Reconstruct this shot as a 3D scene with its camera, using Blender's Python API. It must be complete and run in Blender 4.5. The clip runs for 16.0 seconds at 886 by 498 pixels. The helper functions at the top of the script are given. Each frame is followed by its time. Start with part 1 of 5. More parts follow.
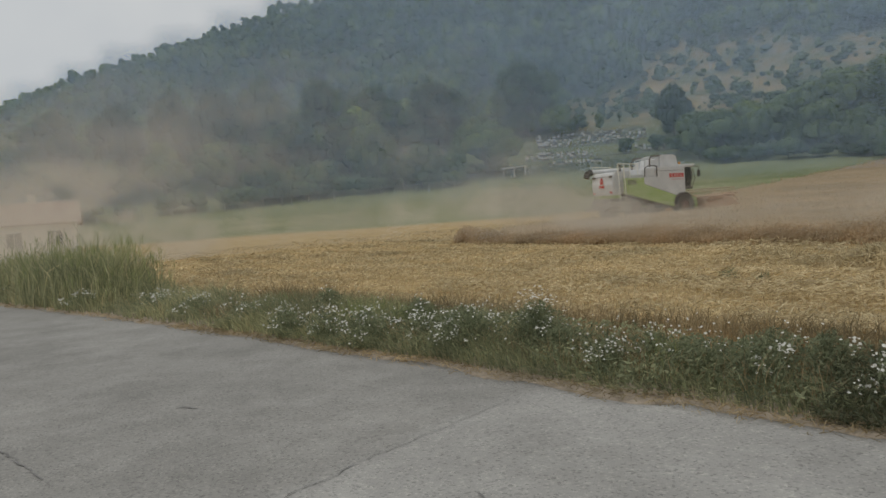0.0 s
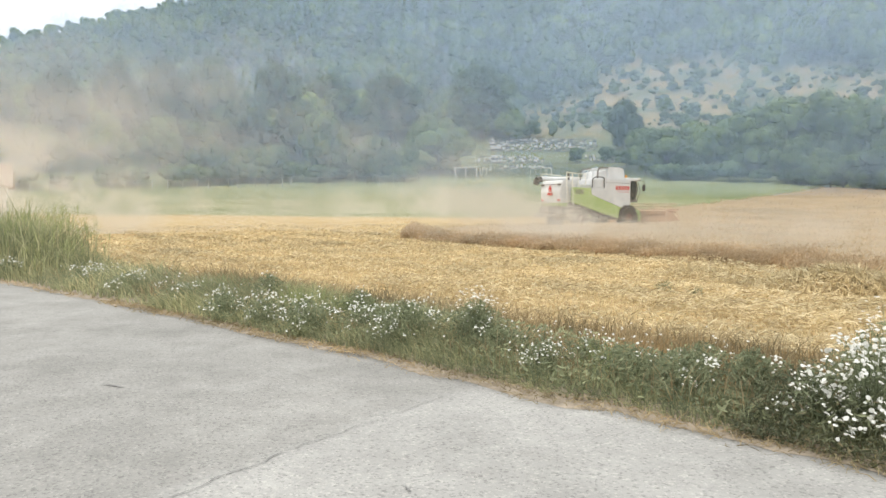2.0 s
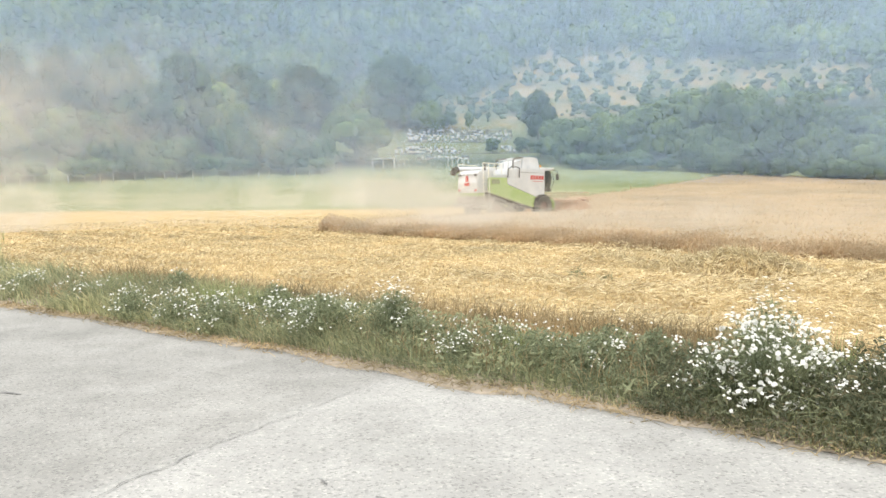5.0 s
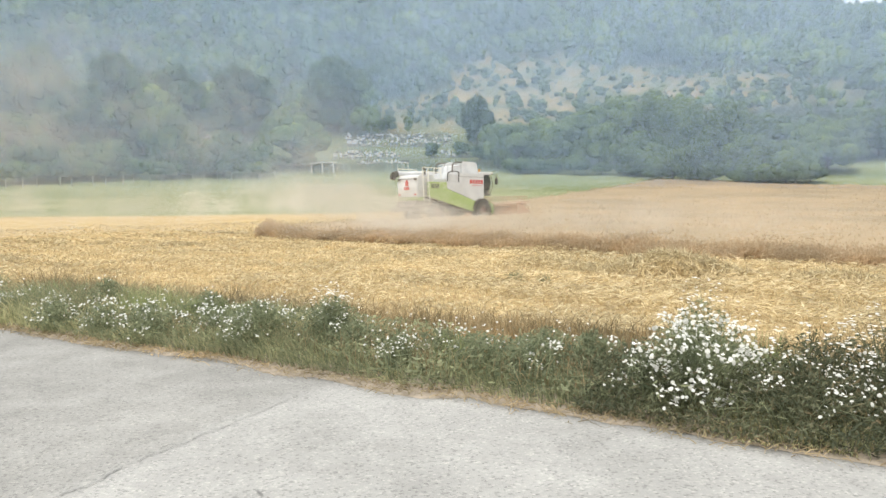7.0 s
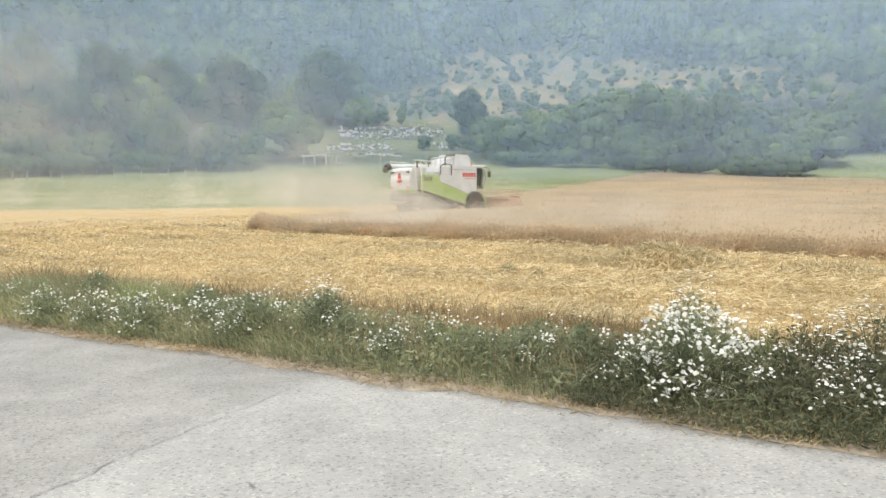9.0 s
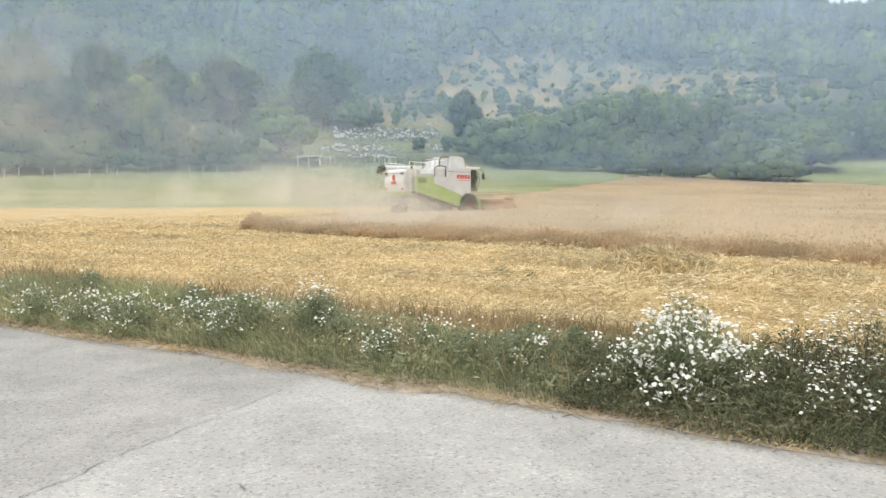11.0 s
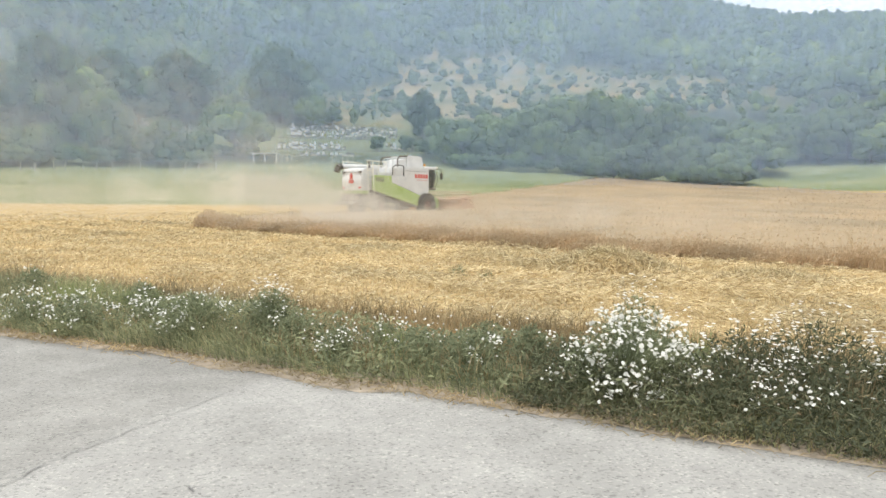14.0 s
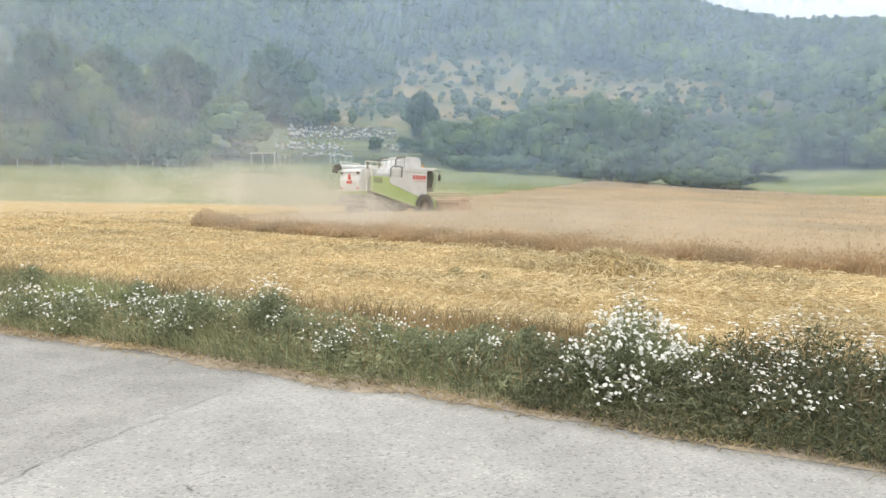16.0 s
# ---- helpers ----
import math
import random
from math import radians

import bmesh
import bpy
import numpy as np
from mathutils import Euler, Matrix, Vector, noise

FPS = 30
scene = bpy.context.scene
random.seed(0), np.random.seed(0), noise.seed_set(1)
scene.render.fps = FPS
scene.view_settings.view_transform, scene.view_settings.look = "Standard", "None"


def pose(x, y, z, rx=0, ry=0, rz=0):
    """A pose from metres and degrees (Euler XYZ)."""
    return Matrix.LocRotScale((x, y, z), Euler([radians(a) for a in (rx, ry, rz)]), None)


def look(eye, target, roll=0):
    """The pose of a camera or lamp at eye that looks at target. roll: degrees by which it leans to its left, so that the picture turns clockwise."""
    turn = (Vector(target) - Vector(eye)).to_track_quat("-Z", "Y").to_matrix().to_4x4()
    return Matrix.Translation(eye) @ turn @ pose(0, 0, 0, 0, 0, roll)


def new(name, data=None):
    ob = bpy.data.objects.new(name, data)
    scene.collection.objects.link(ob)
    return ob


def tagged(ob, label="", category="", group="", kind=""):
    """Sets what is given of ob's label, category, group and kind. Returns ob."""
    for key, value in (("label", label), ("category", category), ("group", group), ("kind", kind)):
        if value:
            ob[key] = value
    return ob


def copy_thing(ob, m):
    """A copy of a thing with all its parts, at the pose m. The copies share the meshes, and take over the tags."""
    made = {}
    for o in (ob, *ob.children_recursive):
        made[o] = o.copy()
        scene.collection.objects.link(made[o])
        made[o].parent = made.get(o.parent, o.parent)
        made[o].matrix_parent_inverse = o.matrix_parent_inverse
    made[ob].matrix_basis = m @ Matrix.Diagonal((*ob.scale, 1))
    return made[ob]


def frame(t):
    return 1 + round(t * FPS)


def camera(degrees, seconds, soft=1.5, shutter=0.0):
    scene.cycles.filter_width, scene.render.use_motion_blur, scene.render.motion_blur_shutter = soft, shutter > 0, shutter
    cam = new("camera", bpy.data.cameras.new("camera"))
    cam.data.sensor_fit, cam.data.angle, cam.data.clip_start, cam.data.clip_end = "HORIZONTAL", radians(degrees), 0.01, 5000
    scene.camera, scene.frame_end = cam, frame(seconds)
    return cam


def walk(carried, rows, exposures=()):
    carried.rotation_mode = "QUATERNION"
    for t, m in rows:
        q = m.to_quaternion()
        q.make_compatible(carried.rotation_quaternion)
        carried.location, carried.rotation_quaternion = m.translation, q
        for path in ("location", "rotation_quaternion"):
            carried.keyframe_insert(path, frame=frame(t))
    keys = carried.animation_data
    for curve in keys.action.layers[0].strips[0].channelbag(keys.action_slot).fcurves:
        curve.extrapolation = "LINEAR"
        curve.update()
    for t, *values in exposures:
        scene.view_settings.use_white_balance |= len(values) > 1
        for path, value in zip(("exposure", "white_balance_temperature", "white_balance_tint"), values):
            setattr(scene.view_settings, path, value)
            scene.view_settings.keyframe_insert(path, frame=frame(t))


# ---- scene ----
cam = camera(64.7, 16.0, 1.5)
PATH = [
    (0, (-0.038, 0.117, 1.631), (-0.618, 2.028, 1.526), -4.3),
    (0.5, (-0.029, 0.119, 1.617), (-0.489, 2.06, 1.468), -0.7),
    (1, (-0.037, 0.117, 1.604), (-0.517, 2.049, 1.414), -0.6),
    (1.5, (-0.03, 0.111, 1.594), (-0.525, 2.038, 1.387), 0.5),
    (2, (-0.029, 0.113, 1.623), (-0.46, 2.063, 1.502), 0.2),
    (2.5, (-0.004, 0.116, 1.629), (-0.362, 2.079, 1.492), 0.7),
    (3, (0.022, 0.099, 1.626), (-0.23, 2.078, 1.488), 0.9),
    (3.2, (0.021, 0.097, 1.611), (-0.19, 2.081, 1.473), 0.2),
    (5.3, (0.028, 0.085, 1.626), (-0.169, 2.07, 1.479), -0.9),
    (5.5, (0.036, 0.096, 1.621), (-0.13, 2.084, 1.478), -0.9),
    (6, (0.049, 0.099, 1.615), (-0.066, 2.09, 1.466), -1.0),
    (6.5, (0.045, 0.106, 1.624), (0.011, 2.101, 1.48), -1.0),
    (7, (0.041, 0.103, 1.621), (0.006, 2.098, 1.484), -0.8),
    (7.5, (0.044, 0.106, 1.616), (0.028, 2.1, 1.467), -0.7),
    (8, (0.044, 0.111, 1.616), (0.03, 2.105, 1.459), -0.6),
    (8.5, (0.038, 0.104, 1.616), (0.025, 2.098, 1.462), -0.6),
    (9, (0.045, 0.11, 1.616), (0.03, 2.103, 1.459), -0.8),
    (11.3, (0.046, 0.113, 1.618), (0.059, 2.107, 1.466), -0.0),
    (11.5, (0.045, 0.114, 1.61), (0.078, 2.107, 1.443), 0.4),
    (12, (0.044, 0.115, 1.612), (0.098, 2.107, 1.441), 0.5),
    (12.5, (0.047, 0.118, 1.616), (0.112, 2.111, 1.46), 0.2),
    (13, (0.06, 0.113, 1.612), (0.141, 2.105, 1.457), 0.1),
    (13.5, (0.062, 0.118, 1.611), (0.175, 2.109, 1.461), 0.4),
    (14, (0.063, 0.114, 1.613), (0.187, 2.104, 1.46), 0.4),
    (14.5, (0.053, 0.115, 1.612), (0.178, 2.105, 1.446), 0.5),
    (15, (0.059, 0.125, 1.611), (0.192, 2.115, 1.455), 0.5),
    (15.5, (0.056, 0.121, 1.607), (0.187, 2.109, 1.441), 0.7),
    (16, (0.041, 0.119, 1.609), (0.173, 2.109, 1.46), 0.9),
]
EXPOSURES = [(0.0, -1.0), (0.3, -0.6), (0.6, -0.12), (1.0, 0.24), (1.4, 0.30), (1.8, 0.34), (2.1, 0.36), (2.5, 0.04), (3.0, 0.40), (5.3, 0.68), (6.0, 0.70), (6.5, 0.69), (7.0, 0.48), (7.5, 0.42), (8.0, 0.39), (12.0, 0.38), (16.0, 0.36)]
walk(cam, [(t, look(eye, target, roll)) for t, eye, target, roll in PATH], EXPOSURES)

# ---- light ----
SUN_AZ, SUN_EL = radians(-120), radians(70)
world = bpy.data.worlds.new("hazy_sky")
scene.world = world
world.use_nodes = True
wn = world.node_tree
wn.nodes.clear()
sky = wn.nodes.new("ShaderNodeTexSky")
sky.sky_type, sky.sun_disc = "NISHITA", False
sky.sun_elevation, sky.sun_rotation = SUN_EL, SUN_AZ
sky.air_density, sky.dust_density, sky.ozone_density = 1.0, 2.5, 1.0
sky_bg = wn.nodes.new("ShaderNodeBackground")
sky_bg.inputs["Strength"].default_value = 0.15
cloud_at = wn.nodes.new("ShaderNodeTexCoord")
cloud = wn.nodes.new("ShaderNodeTexNoise")
cloud.inputs["Scale"].default_value, cloud.inputs["Detail"].default_value = 2.2, 6.0
wn.links.new(cloud_at.outputs["Generated"], cloud.inputs["Vector"])
cover = wn.nodes.new("ShaderNodeMapRange")
cover.inputs["From Min"].default_value, cover.inputs["From Max"].default_value = 0.3, 0.6
cover.inputs["To Min"].default_value, cover.inputs["To Max"].default_value = 0.72, 0.97
wn.links.new(cloud.outputs["Fac"], cover.inputs["Value"])
veil = wn.nodes.new("ShaderNodeMix")
veil.data_type = "RGBA"
veil.inputs[7].default_value = (7.9, 8.1, 8.1, 1)
wn.links.new(cover.outputs[0], veil.inputs[0])
wn.links.new(sky.outputs[0], veil.inputs[6])
wn.links.new(veil.outputs[2], sky_bg.inputs["Color"])
wn.links.new(sky_bg.outputs[0], wn.nodes.new("ShaderNodeOutputWorld").inputs["Surface"])

sun_data = bpy.data.lights.new("sun", "SUN")
sun_data.energy, sun_data.angle, sun_data.color = 2.1, radians(12), (1.0, 0.96, 0.90)
sun = new("sun", sun_data)
sun_way = Vector((math.sin(SUN_AZ) * math.cos(SUN_EL), math.cos(SUN_AZ) * math.cos(SUN_EL), math.sin(SUN_EL)))
sun.matrix_basis = look(sun_way * 100, (0, 0, 0))


# ---- materials ----
def ramp_nodes(nt, factor, stops):
    r = nt.nodes.new("ShaderNodeValToRGB")
    els = r.color_ramp.elements
    while len(els) < len(stops):
        els.new(0.5)
    for e, (at, c) in zip(els, stops):
        e.position, e.color = at, (*c, 1)
    nt.links.new(factor, r.inputs[0])
    return r.outputs[0]


def noise_node(nt, scale, detail=5.0, rough=0.6, stretch=None, coords="Object"):
    tc = nt.nodes.new("ShaderNodeTexCoord")
    n = nt.nodes.new("ShaderNodeTexNoise")
    n.inputs["Scale"].default_value, n.inputs["Detail"].default_value, n.inputs["Roughness"].default_value = scale, detail, rough
    src = tc.outputs[coords]
    if stretch:
        mp = nt.nodes.new("ShaderNodeMapping")
        mp.inputs["Scale"].default_value = stretch[0]
        mp.inputs["Rotation"].default_value = (0, 0, stretch[1])
        nt.links.new(src, mp.inputs[0])
        src = mp.outputs[0]
    nt.links.new(src, n.inputs["Vector"])
    return n.outputs["Fac"]


def mix_col(nt, fac, a, b, mode="MIX"):
    m = nt.nodes.new("ShaderNodeMix")
    m.data_type, m.blend_type = "RGBA", mode
    for sock, v in ((m.inputs[0], fac), (m.inputs[6], a), (m.inputs[7], b)):
        if isinstance(v, bpy.types.NodeSocket):
            nt.links.new(v, sock)
        elif isinstance(v, tuple):
            sock.default_value = (*v, 1)
        else:
            sock.default_value = v
    return m.outputs[2]


def empty_mat(name, rough=0.8, metal=0.0, spec=0.5):
    m = bpy.data.materials.new(name)
    m.use_nodes = True
    b = m.node_tree.nodes["Principled BSDF"]
    b.inputs["Roughness"].default_value, b.inputs["Metallic"].default_value = rough, metal
    b.inputs["Specular IOR Level"].default_value = spec
    return m, m.node_tree, b


def bump(nt, b, height, dist, strength=1.0):
    n = nt.nodes.new("ShaderNodeBump")
    n.inputs["Distance"].default_value, n.inputs["Strength"].default_value = dist, strength
    nt.links.new(height, n.inputs["Height"])
    nt.links.new(n.outputs[0], b.inputs["Normal"])


def paint(name, a, b_col, scale=3.0, rough=0.5, metal=0.0, fine=0.0, spec=0.5):
    """Two tones of a colour in large worn patches, with fine relief."""
    m, nt, b = empty_mat(name, rough, metal, spec)
    f = noise_node(nt, scale, 6.0, 0.65)
    nt.links.new(ramp_nodes(nt, f, [(0.35, a), (0.68, b_col)]), b.inputs["Base Color"])
    if fine:
        bump(nt, b, noise_node(nt, 60.0, 3.0), fine)
    return m


def leafy(name, dark, light, extra=None, through_light=0.35, rough=0.7, patch=0.08, uneven=1.0, own=None):
    """Leaves, blades and straw: every piece has its own tone, some light comes through."""
    m, nt, b = empty_mat(name, rough, 0.0, 0.2)
    g = nt.nodes.new("ShaderNodeNewGeometry")
    stops = [(0.0, dark), (1.0, light)] if extra is None else [(0.0, dark), (0.8, light), (1.0, extra)]
    col = ramp_nodes(nt, g.outputs["Random Per Island"], stops)
    patchy = ramp_nodes(nt, noise_node(nt, patch, 3.0), [(0.35, (1 - 0.45 * uneven, 1 - 0.4 * uneven, 1 - 0.42 * uneven)), (0.65, (1 + 0.4 * uneven, 1 + 0.35 * uneven, 1 + 0.2 * uneven))])
    col = mix_col(nt, 1.0, col, patchy, "MULTIPLY")
    if own:
        # each tree has its own green
        if own == "tone":
            one = nt.nodes.new("ShaderNodeAttribute")
            one.attribute_name = "tone"
            one = one.outputs["Fac"]
        else:
            one = nt.nodes.new("ShaderNodeObjectInfo").outputs["Random"]
        col = mix_col(nt, 1.0, col, ramp_nodes(nt, one, [(0.0, (0.62, 0.66, 0.72)), (0.45, (0.95, 0.97, 0.95)), (0.8, (1.1, 1.08, 0.97)), (1.0, (1.25, 1.2, 1.0))]), "MULTIPLY")
    nt.links.new(col, b.inputs["Base Color"])
    tr = nt.nodes.new("ShaderNodeBsdfTranslucent")
    nt.links.new(col, tr.inputs["Color"])
    mx = nt.nodes.new("ShaderNodeMixShader")
    mx.inputs[0].default_value = through_light
    nt.links.new(b.outputs[0], mx.inputs[1])
    nt.links.new(tr.outputs[0], mx.inputs[2])
    nt.links.new(mx.outputs[0], nt.nodes["Material Output"].inputs["Surface"])
    return m


def ground_material():
    m, nt, b = empty_mat("ground_earth_and_grass", 0.95, 0.0, 0.15)

    def mask(name):
        a = nt.nodes.new("ShaderNodeAttribute")
        a.attribute_name = name
        return a.outputs["Fac"]

    rows = noise_node(nt, 1.0, 6.0, 0.7, ((0.5, 3.2, 1.0), radians(39)))
    fine = noise_node(nt, 9.0, 5.0, 0.7)
    stubble = ramp_nodes(nt, rows, [(0.3, (0.24, 0.16, 0.08)), (0.5, (0.42, 0.31, 0.15)), (0.72, (0.58, 0.46, 0.25))])
    stubble = mix_col(nt, 0.5, stubble, ramp_nodes(nt, fine, [(0.3, (0.45, 0.42, 0.35)), (0.7, (1.3, 1.25, 1.2))]), "MULTIPLY")
    mead = ramp_nodes(nt, noise_node(nt, 0.16, 6.0, 0.6, ((0.35, 1.6, 1.0), 0.05)), [(0.3, (0.13, 0.16, 0.075)), (0.55, (0.20, 0.22, 0.115)), (0.75, (0.33, 0.31, 0.19))])
    mead = mix_col(nt, 0.4, mead, ramp_nodes(nt, fine, [(0.3, (0.5, 0.5, 0.5)), (0.7, (1.2, 1.2, 1.2))]), "MULTIPLY")
    dry = ramp_nodes(nt, noise_node(nt, 0.1, 7.0, 0.7), [(0.44, (0.13, 0.145, 0.075)), (0.54, (0.25, 0.20, 0.105)), (0.68, (0.34, 0.26, 0.15))])
    wood = ramp_nodes(nt, noise_node(nt, 0.1, 4.0), [(0.3, (0.03, 0.045, 0.02)), (0.7, (0.07, 0.085, 0.035))])
    col = mix_col(nt, mask("meadow"), stubble, mead)
    col = mix_col(nt, mask("wood"), col, wood)
    col = mix_col(nt, mask("dry"), col, dry)
    nt.links.new(col, b.inputs["Base Color"])
    bump(nt, b, fine, 0.03)
    return m


SEAM = [(-2.40, 3.10), (-1.30, 5.75)]
_sx, _sy = SEAM[1][0] - SEAM[0][0], SEAM[1][1] - SEAM[0][1]
_sl = math.hypot(_sx, _sy)
SEAM_NORMAL = (-_sy / _sl, _sx / _sl, 0)
SEAM_AT = SEAM_NORMAL[0] * SEAM[0][0] + SEAM_NORMAL[1] * SEAM[0][1]


def road_material():
    m, nt, b = empty_mat("worn_pale_asphalt", 0.88, 0.0, 0.25)
    stones = nt.nodes.new("ShaderNodeTexVoronoi")
    stones.inputs["Scale"].default_value = 62.0
    tc = nt.nodes.new("ShaderNodeTexCoord")
    nt.links.new(tc.outputs["Object"], stones.inputs["Vector"])
    big = noise_node(nt, 0.7, 5.0, 0.6)
    col = ramp_nodes(nt, big, [(0.3, (0.235, 0.231, 0.219)), (0.55, (0.305, 0.30, 0.286)), (0.75, (0.36, 0.353, 0.336))])
    sep = nt.nodes.new("ShaderNodeSeparateColor")
    nt.links.new(stones.outputs["Color"], sep.inputs[0])
    speck = ramp_nodes(nt, sep.outputs[0], [(0.0, (0.54, 0.54, 0.54)), (0.2, (0.95, 0.95, 0.95)), (0.85, (1.05, 1.045, 1.03)), (1.0, (1.36, 1.34, 1.3))])
    col = mix_col(nt, 0.75, col, speck, "MULTIPLY")
    stain = ramp_nodes(nt, noise_node(nt, 2.2, 6.0, 0.7), [(0.35, (0.89, 0.885, 0.88)), (0.6, (1.05, 1.05, 1.04))])
    col = mix_col(nt, 0.8, col, stain, "MULTIPLY")
    # the older, greyer surface beyond the seam
    dist = nt.nodes.new("ShaderNodeVectorMath")
    dist.operation = "DOT_PRODUCT"
    dist.inputs[1].default_value = SEAM_NORMAL
    nt.links.new(tc.outputs["Object"], dist.inputs[0])
    edge = nt.nodes.new("ShaderNodeMath")
    edge.operation = "MULTIPLY_ADD"
    edge.inputs[1].default_value, edge.inputs[2].default_value = 0.5, 0.0
    nt.links.new(noise_node(nt, 1.6, 4.0), edge.inputs[0])
    side = nt.nodes.new("ShaderNodeMath")
    side.operation = "ADD"
    nt.links.new(dist.outputs["Value"], side.inputs[0])
    nt.links.new(edge.outputs[0], side.inputs[1])
    shift = nt.nodes.new("ShaderNodeMapRange")
    shift.inputs["From Min"].default_value, shift.inputs["From Max"].default_value = SEAM_AT + 0.2, SEAM_AT + 0.45
    nt.links.new(side.outputs[0], shift.inputs["Value"])
    col = mix_col(nt, shift.outputs[0], col, mix_col(nt, 1.0, col, (0.84, 0.836, 0.828), "MULTIPLY"))
    nt.links.new(col, b.inputs["Base Color"])
    bump(nt, b, stones.outputs["Distance"], 0.004)
    return m


GROUND = ground_material()
ROAD = road_material()
SOIL = paint("dry_crumbly_soil", (0.20, 0.17, 0.13), (0.36, 0.305, 0.24), 9.0, 0.95, 0.0, 0.01, 0.1)
TAR = paint("dark_crack_filler", (0.13, 0.125, 0.12), (0.23, 0.225, 0.215), 8.0, 0.8)
BARK = paint("grey_brown_bark", (0.06, 0.045, 0.03), (0.14, 0.11, 0.08), 4.0, 0.9, 0.0, 0.02)
LEAF_DARK = leafy("deep_green_leaves", (0.055, 0.09, 0.045), (0.125, 0.175, 0.075), None, 0.2, 0.7, 0.5, 0.5, "object")
LEAF_MID = leafy("mid_green_leaves", (0.09, 0.14, 0.06), (0.20, 0.26, 0.105), None, 0.2, 0.7, 0.5, 0.5, "object")
LEAF_LIGHT = leafy("yellow_green_leaves", (0.14, 0.20, 0.07), (0.25, 0.32, 0.11), None, 0.25, 0.7, 0.5, 0.4, "object")
LEAF_FAR = leafy("wooded_hill_leaves", (0.085, 0.14, 0.06), (0.235, 0.305, 0.12), None, 0.2, 0.7, 0.022, 1.15, "tone")
GRASS = leafy("verge_grass", (0.205, 0.222, 0.132), (0.50, 0.50, 0.32), (0.64, 0.55, 0.36), 0.5, 0.6, 0.7, 0.7)
RUSSET = leafy("russet_stubble", (0.40, 0.26, 0.135), (0.58, 0.42, 0.235), None, 0.3, 0.7, 0.5)
DRY_GRASS = leafy("dry_verge_grass", (0.24, 0.18, 0.105), (0.45, 0.36, 0.235), None, 0.3, 0.7, 0.5)
STRAW = leafy("golden_straw", (0.36, 0.285, 0.175), (0.61, 0.505, 0.31), (0.72, 0.63, 0.43), 0.25, 0.6, 0.4, 0.45)
WHEAT = leafy("ripe_wheat", (0.47, 0.37, 0.25), (0.61, 0.50, 0.355), (0.65, 0.545, 0.40), 0.5, 0.7, 0.12, 0.3)
WHEAT_EDGE = leafy("russet_wheat_edge", (0.46, 0.345, 0.22), (0.63, 0.495, 0.34), (0.68, 0.565, 0.42), 0.5, 0.7, 0.5, 0.35)
PETAL = leafy("white_petals", (0.62, 0.61, 0.56), (0.78, 0.77, 0.73), None, 0.3, 0.6, 2.0, 0.1)
HERB = leafy("weed_leaves", (0.155, 0.182, 0.118), (0.39, 0.415, 0.275), None, 0.5, 0.6, 0.8)
HERB_DARK = leafy("dark_herb_leaves", (0.07, 0.08, 0.05), (0.175, 0.185, 0.115), (0.28, 0.215, 0.13), 0.35, 0.6, 0.9, 0.7)
DUST = leafy("airborne_chaff_dust", (0.81, 0.765, 0.70), (0.81, 0.765, 0.70), None, 0.5, 1.0, 0.02, 0.08)
# blue tint of the threads that imitate aerial haze
HAZE_THREAD = leafy("blue_haze_thread", (0.53, 0.69, 0.95), (0.53, 0.69, 0.95), None, 0.5, 1.0, 0.02, 0.08)

# ---- building helpers ----
rng = np.random.default_rng(7)


def part(name, bm, material, parent=None, label=""):
    me = bpy.data.meshes.new(name)
    bm.to_mesh(me)
    bm.free()
    me.materials.append(material)
    ob = new(name, me)
    if parent:
        ob.parent = parent
    if label:
        ob["label"] = label
    return ob


def raw(name, verts, faces, material, parent=None, smooth=False):
    """One mesh object from arrays; all faces have the same number of corners."""
    verts, faces = np.asarray(verts, np.float32), np.asarray(faces, np.int32)
    me = bpy.data.meshes.new(name)
    n = faces.shape[1]
    me.vertices.add(len(verts))
    me.vertices.foreach_set("co", verts.ravel())
    me.loops.add(faces.size)
    me.loops.foreach_set("vertex_index", faces.ravel())
    me.polygons.add(len(faces))
    me.polygons.foreach_set("loop_start", np.arange(0, faces.size, n, dtype=np.int32))
    me.polygons.foreach_set("loop_total", np.full(len(faces), n, np.int32))
    if smooth:
        me.polygons.foreach_set("use_smooth", np.ones(len(faces), bool))
    me.update(calc_edges=True)
    me.materials.append(material)
    ob = new(name, me)
    if parent:
        ob.parent = parent
    return ob


def holder(name, m):
    e = new(name)
    e.empty_display_size = 0.2
    e.matrix_basis = m
    return e


def unit(v):
    return v / np.maximum(np.linalg.norm(v, axis=-1, keepdims=True), 1e-9)


def cards(centres, normals, length, width):
    """Four-cornered leaves: arrays of corners and faces."""
    n = len(centres)
    a = unit(np.cross(normals, rng.normal(size=(n, 3))))
    b = unit(np.cross(normals, a))
    L, W = (np.broadcast_to(v, n)[:, None] / 2 for v in (length, width))
    bend = normals * L * rng.uniform(-0.35, 0.35, (n, 1))
    v = np.stack([centres - a * L - bend, centres - b * W, centres + a * L - bend, centres + b * W], 1)
    return v.reshape(-1, 3), np.arange(4 * n).reshape(-1, 4)


